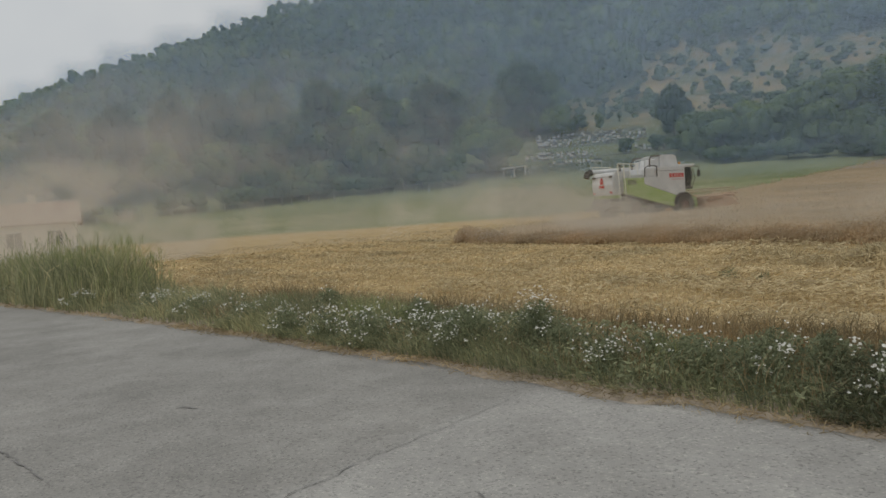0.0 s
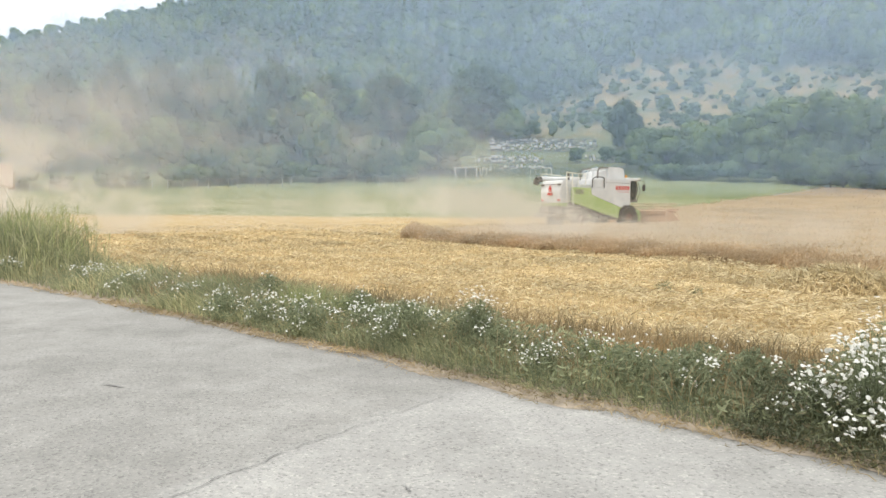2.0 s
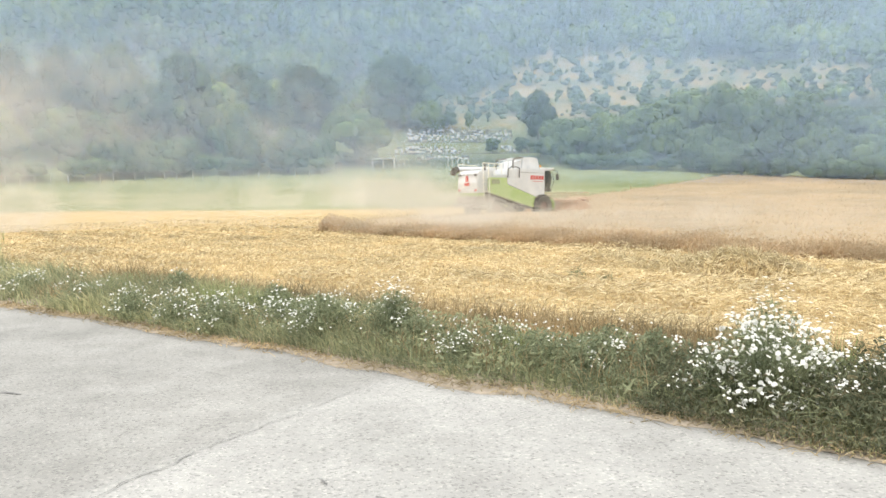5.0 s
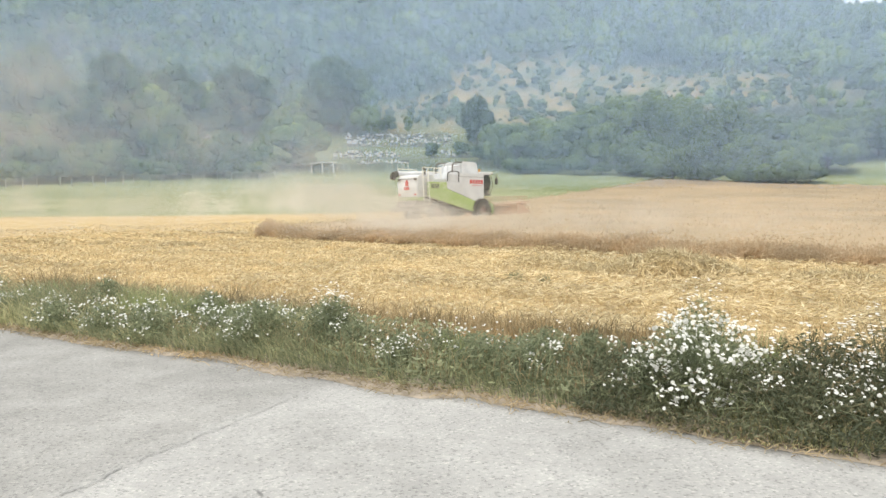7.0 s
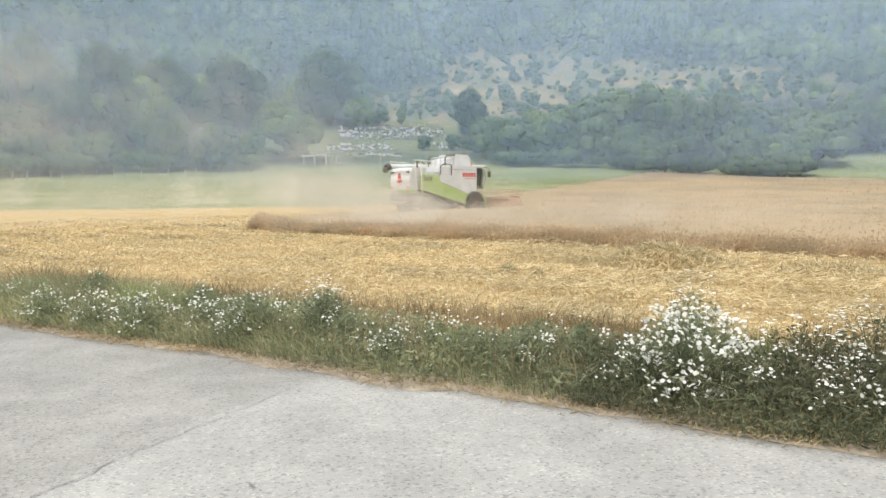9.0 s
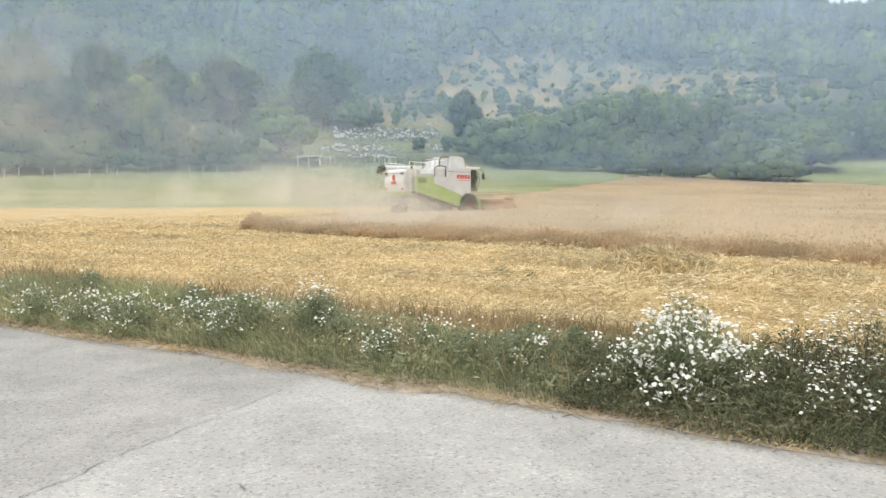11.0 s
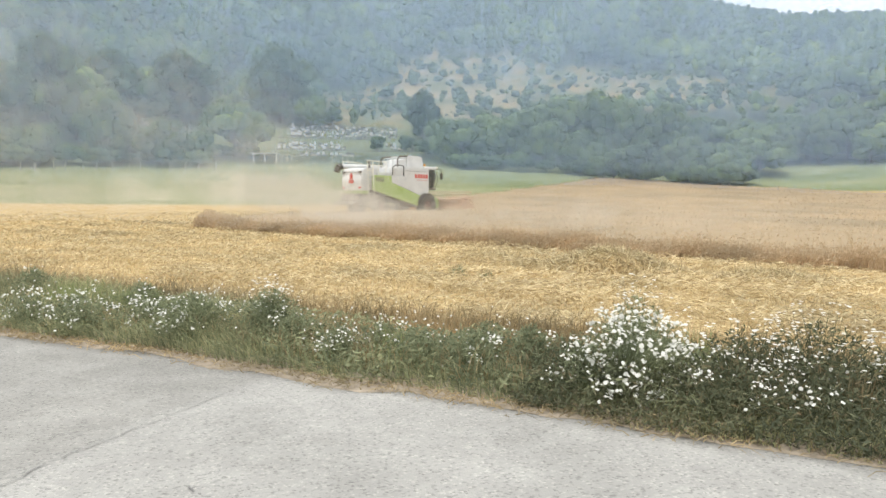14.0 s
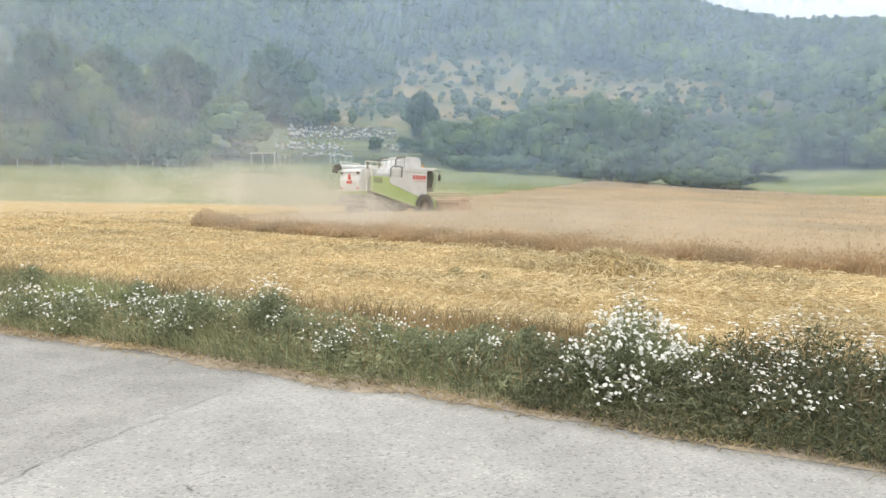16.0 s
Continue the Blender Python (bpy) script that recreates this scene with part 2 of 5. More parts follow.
def blades(base, tip, width, sag=0.25):
    """Bent grass blades from base to tip: two tapering segments."""
    n = len(base)
    way = tip - base
    side = unit(np.cross(way, rng.normal(size=(n, 3)))) * (np.broadcast_to(width, n)[:, None] / 2)
    lean = way * np.array([1, 1, 0])
    mid = base + way * 0.55 - lean * sag + np.array([0, 0, 1]) * np.linalg.norm(lean, axis=1, keepdims=True) * 0.12
    v = np.stack([base - side, base + side, mid + side * 0.8, mid - side * 0.8, tip + side * 0.12, tip - side * 0.12], 1).reshape(-1, 3)
    i = np.arange(n)[:, None] * 6
    f = np.concatenate([i + np.array([0, 1, 2, 3]), i + np.array([3, 2, 4, 5])])
    return v, f


def join(pieces):
    vs, fs, k = [], [], 0
    for v, f in pieces:
        vs.append(v)
        fs.append(f + k)
        k += len(v)
    return np.concatenate(vs), np.concatenate(fs)


def cloud_noise(u, v, seed, octaves=4):
    """Smooth clouds over a plane, from random lattices."""
    g = np.random.default_rng(seed)
    out, amp = np.zeros(u.shape), 1.0
    for o in range(octaves):
        lat = g.uniform(-1, 1, (64, 64))
        a, b = u * 2 ** o, v * 2 ** o
        i, j = np.floor(a).astype(int), np.floor(b).astype(int)
        fa, fb = a - i, b - j
        fa, fb = fa * fa * (3 - 2 * fa), fb * fb * (3 - 2 * fb)
        c = [lat[(i + p) % 64, (j + q) % 64] for p in (0, 1) for q in (0, 1)]
        out += amp * ((c[0] * (1 - fb) + c[1] * fb) * (1 - fa) + (c[2] * (1 - fb) + c[3] * fb) * fa)
        amp *= 0.55
    return out


# ---- the lie of the land ----
RIDGE_AZ = [-180, -80, -60, -48.2, -40.8, -32.6, -27.7, -10, 5, 15, 23.3, 28.8, 32, 36, 60, 90, 180]
RIDGE_EL = [1.5, 3, 6.5, 9.0, 12.2, 14.8, 16.4, 18.4, 17.9, 16.4, 14.5, 12.8, 12.6, 12.3, 8, 3, 1.5]
HILL_D = [0, 100, 118, 135, 150, 170, 195, 222, 260, 330, 400, 600, 760, 1000, 3000]
HILL_Z = [0, 3.2, 5.3, 8.2, 11.5, 17.0, 23.5, 31.5, 46.0, 75.0, 104.0, 183.4, 190.0, 150.0, 60.0]


def land(x, y):
    x, y = np.asarray(x, float), np.asarray(y, float)
    d = np.hypot(x, y)
    az = np.degrees(np.arctan2(x, y))
    field = np.where(y > 18, 4.69e-5 * (np.clip(y, 18, 118) - 18) ** 2.55, 0.0)
    k = np.tan(np.radians(np.interp(az, RIDGE_AZ, RIDGE_EL))) / math.tan(radians(17))
    hz = np.interp(d, HILL_D, HILL_Z)
    hill = 1.6 + (hz - 1.6) * np.where(d > 118, 1 + (k - 1) * np.clip((d - 118) / 250, 0, 1), 1.0)
    w = np.clip((d - 100) / 25, 0, 1)
    w = w * w * (3 - 2 * w) * (y > -50)
    rough = np.where(d > 140, np.clip((d - 140) / 200, 0, 1) * 4.0 * np.sin(x * 0.031 + 1.3) * np.sin(d * 0.023), 0)
    rough = rough * (1 - np.clip((d - 430) / 120, 0, 1))
    return field * (1 - w) + hill * w + rough


def road_edge(x):
    x = np.asarray(x, float)
    return 5.80 - 0.59 * x - 0.004 * np.where(x < 0, x * x, 0) + 0.04 * np.sin(x * 2.1) + 0.03 * np.sin(x * 5.3 + 1)


WHEAT_POLY = [(-9.3, 32.7), (-4.5, 28.5), (-0.1, 24.7), (5.0, 20.0), (9.7, 15.5), (40, -13.0), (90, 10), (75, 70), (54.5, 87.0), (45.5, 92.5), (37, 100), (29.5, 105), (21, 94), (14.2, 85), (8.5, 75.8), (3.8, 69.4), (1.0, 58), (1.1, 53.5), (4.97, 49.05), (-9.8, 36.3)]
MEADOW_EDGE = [(-200, 80), (-70, 65), (-46.6, 60.5), (-39.8, 62.2), (-24, 60.3), (-9.4, 61), (3.8, 69.5), (8.5, 75.9), (14.2, 85), (21, 94), (29.5, 105.3), (37, 101), (45.5, 94), (54.5, 88.5), (90, 80), (200, 60)]


def inside(poly, x, y):
    x, y = np.asarray(x, float), np.asarray(y, float)
    hit = np.zeros(x.shape, bool)
    for (x0, y0), (x1, y1) in zip(poly, poly[1:] + poly[:1]):
        if y0 != y1:
            hit ^= ((y0 > y) != (y1 > y)) & (x < (x1 - x0) * (y - y0) / (y1 - y0) + x0)
    return hit


def clearing(x, y):
    """How open the hillside is: 1 in the dry glades, 0 in the wood."""
    x, y = np.asarray(x, float), np.asarray(y, float)
    d, az = np.hypot(x, y), np.degrees(np.arctan2(x, y))
    wob = 8 * np.sin(az * 0.9) + 5 * np.sin(az * 2.3 + 1)
    lo, hi = np.interp(az, [-8, -4, 4, 12, 28], [172, 172, 180, 198, 200]), np.interp(az, [-8, -4, 3, 6, 13, 28], [195, 232, 285, 290, 275, 258])
    a = np.clip((d + wob * 0.4 - lo) / 6, 0, 1) * np.clip((hi + wob - d) / 9, 0, 1) * np.clip((az + 7.5) / 1.5, 0, 1) * np.clip((31 - az) / 5, 0, 1)
    cem = np.clip((d - 138) / 4, 0, 1) * np.clip((178 - d) / 4, 0, 1) * np.clip((az + 24) / 2, 0, 1) * np.clip((4.2 - az) / 1, 0, 1)
    return np.maximum(a, cem), a


def build_ground():
    az = np.radians(np.concatenate([np.arange(-180, -75, 5), np.arange(-75, 75, 0.8), np.arange(75, 180, 5)]))
    d = np.concatenate([np.arange(0.6, 18, 0.6), np.arange(18, 130, 1.3), np.geomspace(130, 900, 95), [1100, 1500, 2200, 3200, 4500]])
    A, D = np.meshgrid(az, d)
    x, y = (D * np.sin(A)).ravel(), (D * np.cos(A)).ravel()
    z = land(x, y)
    z = np.where(z == 0, z + 0.02 * np.sin(x * 1.7) * np.sin(y * 1.3), z)
    under = y < road_edge(x) + 0.25
    z = np.where(under & (np.hypot(x, y) < 70), -0.06, z)
    na = len(az)
    i, j = np.meshgrid(np.arange(len(d) - 1), np.arange(na), indexing="ij")
    j2 = (j + 1) % na
    quads = np.stack([i * na + j, i * na + j2, (i + 1) * na + j2, (i + 1) * na + j], -1).reshape(-1, 4)[:, ::-1]
    verts = np.stack([x, y, z], 1)
    middle = len(verts)
    verts = np.concatenate([verts, [[0, 0, -0.06]]])
    me_ob = raw("ground", verts, quads, GROUND, None, True)
    bm = bmesh.new()
    bm.from_mesh(me_ob.data)
    bm.verts.ensure_lookup_table()
    for k in range(na):
        bm.faces.new((bm.verts[k], bm.verts[(k + 1) % na], bm.verts[middle]))
    bm.normal_update()
    bm.to_mesh(me_ob.data)
    bm.free()
    x, y = verts[:, 0], verts[:, 1]
    dd = np.hypot(x, y)
    edge = np.interp(x, [p[0] for p in MEADOW_EDGE], [p[1] for p in MEADOW_EDGE])
    meadow = np.clip((y - edge) / 2.0 + 0.5, 0, 1)
    both, glade = clearing(x, y)
    wood = np.clip((dd - 124) / 8, 0, 1) * (1 - np.maximum(glade, both * 0.6))
    for name, val in (("meadow", meadow), ("wood", wood), ("dry", glade)):
        at = me_ob.data.attributes.new(name, "FLOAT", "POINT")
        at.data.foreach_set("value", val.astype(np.float32))
    tagged(me_ob, "stubble field, green meadow and wooded hillside ground", "ground", "", "structure")


def build_road():
    xs = np.concatenate([np.arange(-90, -22, 2.0), np.arange(-22, 14, 0.25), np.arange(14, 60, 2.0)])
    e = road_edge(xs) + 0.03 * np.sin(xs * 11.0) + 0.02 * np.sin(xs * 23.0 + 2)
    offs = np.array([0.0, 0.25, 1.0, 2.2, 3.5, 5.0, 6.8])
    X = xs[:, None] + 0.0 * offs
    Y = e[:, None] - offs * 1.16
    Z = 0.0 * X + 0.03 * (1 - ((offs - 3.0) / 3.8) ** 2).clip(0)[None, :]
    X, Y, Z = (np.concatenate([m[:, :1], m], 1) for m in (X, Y, Z))
    Z[:, 0] = -0.09
    n, k = X.shape
    i, j = np.meshgrid(np.arange(n - 1), np.arange(k - 1), indexing="ij")
    f = np.stack([i * k + j, i * k + j + 1, (i + 1) * k + j + 1, (i + 1) * k + j], -1).reshape(-1, 4)
    road = raw("road", np.stack([X, Y, Z], -1).reshape(-1, 3), f, ROAD, None, True)
    return tagged(road, "pale worn asphalt country road with fine cracks", "road", "", "structure")


build_ground()
road = build_road()


# ---- woods and trees ----
def quad_ball(cuts):
    """The corners and quads of a cube blown up to a unit ball."""
    t = np.tan(np.linspace(-1, 1, cuts + 1) * math.pi / 4)
    u, w = (m.ravel() for m in np.meshgrid(t, t, indexing="ij"))
    vs, fs = [], []
    i, j = (m.ravel() for m in np.meshgrid(np.arange(cuts), np.arange(cuts), indexing="ij"))
    k = i * (cuts + 1) + j
    for axis in range(3):
        for side in (-1, 1):
            p = np.zeros((u.size, 3))
            p[:, axis], p[:, (axis + 1) % 3], p[:, (axis + 2) % 3] = side, u, w
            q = np.stack([k, k + cuts + 1, k + cuts + 2, k + 1], 1)
            fs.append((q if side > 0 else q[:, ::-1]) + len(vs) * u.size)
            vs.append(unit(p))
    return np.concatenate(vs), np.concatenate(fs)


def crown_shape(height, radius, lumps, leaves, size, cuts=3, low=0.12):
    """Uneven boughs of closed foliage, ragged with leaf sprays on their outsides, from low * height up to height."""
    c = unit(rng.normal(size=(lumps, 3)) + np.array([0, 0, 0.25])) * rng.uniform(0.4, 0.76, (lumps, 1))
    c[0] = (0, 0, 0.1)
    r = rng.uniform(0.16, 0.34, lumps) if lumps > 20 else rng.uniform(0.24, 0.42, lumps)
    r[0] = 0.55
    ball, quads = quad_ball(cuts)
    pieces = []
    for p, q in zip(c, r):
        wob = 1 + 0.16 * np.sin(ball @ rng.normal(0, 3.2, 3) + rng.uniform(0, 6)) + 0.10 * np.sin(ball @ rng.normal(0, 6, 3))
        pieces.append((p + ball * (q * 0.9 * wob)[:, None] * np.array([1, 1, 0.88]), quads))
    which = rng.integers(0, lumps, leaves * 2)
    n = unit(rng.normal(size=(leaves * 2, 3)) + np.array([0, 0, 0.3]))
    pos = c[which] + n * (r[which] * rng.uniform(0.85, 1.14, leaves * 2))[:, None] * np.array([1, 1, 0.9])
    deep = (np.linalg.norm(pos[:, None] - c[None], axis=2) < 0.8 * r[None]).any(1)
    pos, n = pos[~deep][:leaves], n[~deep][:leaves]
    k = len(pos)
    scale = np.array([radius, radius, height * (1 - low) / 2]) / 1.02
    body, faces = join(pieces)
    leaf_v, leaf_f = cards(pos * scale, unit(n + rng.normal(size=(k, 3)) * 0.3), size * rng.uniform(0.6, 1.3, k), size * rng.uniform(0.4, 0.9, k))
    v, f = join([(body * scale, faces), (leaf_v, leaf_f)])
    return v + np.array([0, 0, height * (1 + low) / 2]), f


def limb(bm, a, b, r0, r1, sides=7):
    a, b = Vector(a), Vector(b)
    m = Matrix.Translation((a + b) / 2) @ (b - a).to_track_quat("Z", "Y").to_matrix().to_4x4()
    bmesh.ops.create_cone(bm, cap_ends=True, segments=sides, radius1=r0, radius2=r1, depth=(b - a).length, matrix=m)


def make_tree(name, height, radius, leaf, size=0.55, leaves=1500, label="", category="tree"):
    tree = holder(name, Matrix())
    bm = bmesh.new()
    fork = height * 0.3
    limb(bm, (0, 0, -0.4), (0.1, 0.05, fork), height * 0.028, height * 0.02, 9)
    for k in range(6):
        a = k * 1.047 + rng.uniform(-0.3, 0.3)
        out = radius * rng.uniform(0.4, 0.65)
        limb(bm, (0.1, 0.05, fork * rng.uniform(0.7, 1.0)), (math.cos(a) * out, math.sin(a) * out, height * rng.uniform(0.5, 0.8)), height * 0.013, height * 0.004)
    limb(bm, (0.1, 0.05, fork), (0, 0, height * 0.85), height * 0.018, height * 0.004)
    part("trunk", bm, BARK, tree)
    v, f = crown_shape(height, radius, 44 if height > 5 else 12, leaves, size, 2, -0.02)
    raw("crown", v, f, leaf, tree, True)
    return tagged(tree, label, category, "trees at the field's far edge")


TREE_KINDS = [
    make_tree("tree", 8.0, 5.0, LEAF_MID, 0.46, 2800, "broad green deciduous tree at the meadow edge"),
    make_tree("tree", 14.0, 7.0, LEAF_DARK, 0.6, 3000, "tall dark green deciduous tree in the wood edge"),
    make_tree("tree", 7.0, 4.2, LEAF_MID, 0.42, 2400, "low rounded green tree beside the wheat"),
    make_tree("tree", 11.0, 4.7, LEAF_LIGHT, 0.46, 2800, "pale yellow-green tree with loose crown"),
    make_tree("tree", 12.5, 7.2, LEAF_MID, 0.55, 3200, "tall rounded green tree in the copse"),
]
TREE_SIZE = [(8.0, 5.0), (14.0, 7.0), (7.0, 4.2), (11.0, 4.7), (12.5, 7.2)]
SHRUB_KINDS = [make_tree("shrub", 3.2, 2.1, LEAF_MID, 0.55, 380, "green shrub on the dry hillside", "shrub"), make_tree("shrub", 2.4, 1.9, LEAF_MID, 0.5, 300, "rounded green shrub on dry grass", "shrub")]
BUSH = make_tree("bush", 3.4, 2.4, LEAF_MID, 0.34, 900, "dense green bush at the foot of the trees", "bush")
BUSH["group"] = "bushes along the meadow edge"
for s in SHRUB_KINDS:
    s["group"] = "shrubs on the hillside"
first_use = set()


def plant(kind, x, y, scale=1.0, turn=None, tall=1.0):
    m = pose(x, y, float(land(x, y)) - 0.1, 0, 0, rng.uniform(0, 360) if turn is None else turn)
    if kind.name not in first_use:
        first_use.add(kind.name)
        kind.matrix_basis = m
        ob = kind
    else:
        ob = copy_thing(kind, m)
    ob.scale = (scale, scale, scale * tall)
    return ob


def at(az, d):
    return d * math.sin(radians(az)), d * math.cos(radians(az))


def grove(rows):
    """Trees by bearing and distance, kind, breadth and height."""
    for az, d, k, broad, high in rows:
        x, y = at(az, d)
        h, r = TREE_SIZE[k]
        wide = broad / (2 * r) * rng.uniform(0.98, 1.06)
        plant(TREE_KINDS[k], x, y, wide, None, 1.1 * high / h / wide)


# the copse beyond the wheat: low front row, domed middle, lower towards the meadow
grove([(17.2, 109, 2, 6.6, 4.9), (18.5, 110, 2, 6.0, 5.4), (19.7, 107, 2, 8.0, 6.0), (22.3, 107, 0, 7.4, 7.1), (24.0, 109, 2, 5.5, 5.2), (25.1, 107, 0, 7.6, 6.4), (27.7, 117, 0, 9.2, 6.0),
       (3.6, 131, 2, 6.5, 6.8), (5.1, 130, 0, 11.2, 9.0), (7.4, 131, 2, 8.0, 9.6), (9.5, 129, 0, 11.8, 10.2), (11.6, 127, 2, 7.0, 8.2), (14.1, 119, 0, 8.4, 7.6), (15.6, 116, 2, 6.0, 5.6),
       (12.3, 140, 4, 14.3, 11.8), (16.8, 138, 4, 15.4, 12.5), (14.6, 146, 4, 12.0, 11.0), (21.1, 142, 4, 10.4, 10.1), (18.9, 130, 0, 9.0, 9.4), (22.6, 132, 0, 8.0, 8.2), (24.3, 138, 0, 12.5, 7.8), (26.6, 130, 2, 7.0, 6.2), (28.3, 129, 0, 10.4, 7.0),
       (30.8, 134, 0, 9.8, 8.0), (33.4, 135, 4, 10.4, 8.4), (36.3, 135, 0, 10.0, 8.2), (39.2, 134, 4, 9.6, 7.6), (31.6, 129, 2, 6.4, 5.6), (34.8, 129, 2, 7.0, 5.6), (29.6, 150, 0, 9.0, 7.0), (32.6, 152, 0, 9.0, 7.0), (27.0, 152, 2, 7.5, 5.5), (23.2, 154, 0, 9.0, 6.0)])
# trees about the cemetery
grove([(1.9, 160, 1, 8.6, 10.6), (0.6, 146, 2, 4.0, 3.4), (2.1, 140, 2, 5.8, 3.6), (-1.8, 146, 2, 3.8, 3.3), (3.0, 150, 0, 6.5, 6.8), (-3.6, 177, 2, 3.0, 4.6), (-5.4, 178, 2, 5.5, 4.6), (-7.1, 171, 0, 8.7, 8.3)])
# the large wood edge at the meadow's far side
grove([(-9.3, 177, 1, 18.8, 17.2), (-12.9, 136, 0, 14.4, 10.6), (-22.1, 125, 3, 9.6, 11.6), (-20.4, 126, 2, 7.0, 7.0), (-16.6, 173, 1, 16.4, 14.6), (-25.6, 168, 1, 13.6, 16.8), (-30.5, 166, 1, 12.0, 18.0), (-19.9, 160, 1, 13.6, 12.2),
       (-30.9, 123, 0, 8.0, 6.8), (-26.4, 124, 0, 9.0, 6.2), (-18.2, 123, 0, 8.8, 7.8), (-28.4, 123, 2, 6.0, 5.5), (-21.6, 186, 1, 15.4, 13.2), (-23.9, 150, 1, 11.0, 11.5), (-28.2, 148, 1, 11.0, 12.0), (-15.6, 128, 2, 6.0, 5.6),
       (-33.8, 160, 1, 12.0, 17.0), (-34.4, 135, 0, 9.6, 8.1), (-37.2, 156, 1, 11.0, 16.8), (-38.1, 132, 0, 9.4, 8.2), (-41.0, 150, 1, 11.5, 15.0), (-42.0, 129, 0, 9.6, 8.0), (-45.5, 145, 1, 11.0, 14.0), (-46.0, 127, 0, 9.6, 8.0), (-50.0, 130, 4, 11.0, 11.0)])


# bushes that close the foot of both belts
for az, d in [(4.2, 126), (5.6, 124), (7.6, 123), (9.6, 121), (11.5, 120), (13.3, 118), (14.9, 115), (16.6, 110), (18.3, 107), (20.1, 105.5), (21.9, 104.5), (23.7, 104), (25.3, 105), (26.8, 108), (27.4, 121), (29.2, 128), (31.6, 134), (34.2, 138),
              (-11.9, 145), (-13.4, 145), (-14.4, 144), (-15.1, 134), (-17.2, 136), (-19.2, 136), (-20.7, 134), (-22.4, 132), (-24.2, 133), (-25.9, 131), (-27.7, 131), (-29.6, 130), (-31.6, 129), (-33.7, 129), (-36, 129), (-38.3, 128), (-40.8, 127), (-43.5, 127), (-46.5, 125), (-49.5, 124)]:
    x, y = at(az + rng.uniform(-0.4, 0.4), d if az > 0 else d - 11)
    plant(BUSH, x, y, rng.uniform(0.8, 1.3), None, rng.uniform(0.8, 1.15))


def hill_wood():
    """Thousands of far crowns, one wood."""
    near = [crown_shape(rng.uniform(6.5, 9.5), rng.uniform(3.2, 4.2), 6, 44, 1.1, 2, 0.0) for k in range(6)]
    far = [crown_shape(rng.uniform(6.5, 9.0), rng.uniform(3.2, 4.2), 3, 22, 1.5, 2, 0.0) for k in range(6)]
    n = 16000
    d = np.sqrt(rng.uniform(142 ** 2, 640 ** 2, n))
    az = rng.uniform(-56, 42, n)
    # the ridge that shows against the sky is closely wooded
    d[13000:], az[13000:] = rng.uniform(545, 620, 3000), rng.uniform(12, 40, 3000)
    x, y = d * np.sin(np.radians(az)), d * np.cos(np.radians(az))
    open_, _ = clearing(x, y)
    keep = rng.uniform(0, 0.75, n) > open_
    scrub = ~keep & (rng.uniform(0, 1, n) < 0.6) & (d > 178) & (d < 300)
    keep |= scrub
    keep &= ~((az > 26) & (d < 152)) & ~((az > 3) & (az <= 14) & (d > 172) & (d < 205) & ~scrub) & ~((az > 3) & (az <= 26) & (d < 152)) & ~((az > -10) & (d < 182)) & ~((az <= -10) & (d < 150))
    cell = {}
    pieces, tones = [], []
    for i in np.nonzero(keep)[0]:
        gap = 3.6 if scrub[i] else (4.2 if d[i] > 520 and az[i] > 12 else 5.0 + d[i] * 0.006)
        key = (int(x[i] // gap), int(y[i] // gap), int(d[i] // 60), bool(scrub[i]))
        if key in cell:
            continue
        cell[key] = 1
        v, f = (near if d[i] < 300 and not scrub[i] else far)[i % 6]
        s = rng.uniform(0.7, 1.6) * (0.62 if d[i] > 480 and az[i] > 12 else 0.55 if d[i] < 205 and az[i] > 3 else 1.0)
        if scrub[i]:
            s = rng.uniform(0.16, 0.5)
        a = rng.uniform(0, 6.283)
        ca, sa = math.cos(a) * s, math.sin(a) * s
        p = np.stack([v[:, 0] * ca - v[:, 1] * sa + x[i], v[:, 0] * sa + v[:, 1] * ca + y[i], v[:, 2] * s * rng.uniform(0.85, 1.15) + float(land(x[i], y[i])) - 0.6 * min(s, 1.0)], 1)
        pieces.append((p, f))
        tones.append(np.full(len(p), rng.uniform(), np.float32))
    v, f = join(pieces)
    wood = raw("hillside_wood", v, f, LEAF_FAR, None, True)
    wood.data.attributes.new("tone", "FLOAT", "POINT").data.foreach_set("value", np.concatenate(tones))
    tagged(wood, "dense deciduous wood covering the hillside up to the ridge", "wood", "", "stuff")


hill_wood()
count = 0
while count < 230:
    az, d = rng.uniform(-7.5, 30), rng.uniform(190, 285)
    x, y = at(az, d)
    if clearing(x, y)[1] > 0.3 and rng.uniform() < 0.8:
        plant(SHRUB_KINDS[count % 2], x, y, rng.uniform(0.35, 1.0) ** 1.6 * 1.4)
        count += 1


# ---- the standing wheat ----
def wheat_front(x):
    return np.interp(x, [-9.3, -4.5, -0.1, 5.0, 9.7, 40], [32.7, 28.5, 24.7, 20.0, 15.5, -13.0])


def wheat_height(x, y):
    # trampled, thin and tufted along the last cut
    back = (y - wheat_front(x)) * 0.72
    tuft = cloud_noise(x * 0.9 + 31, y * 0.9 + 17, 8, 3)
    edge = np.clip(1 - back / 2.5, 0, 1)
    return np.interp(back, [0, 0.7, 2.4], [0.5, 0.78, 1.05]) * (0.54 + 0.05 * np.sin(x * 0.8 + y * 0.5) + (0.05 + 0.13 * edge) * tuft)


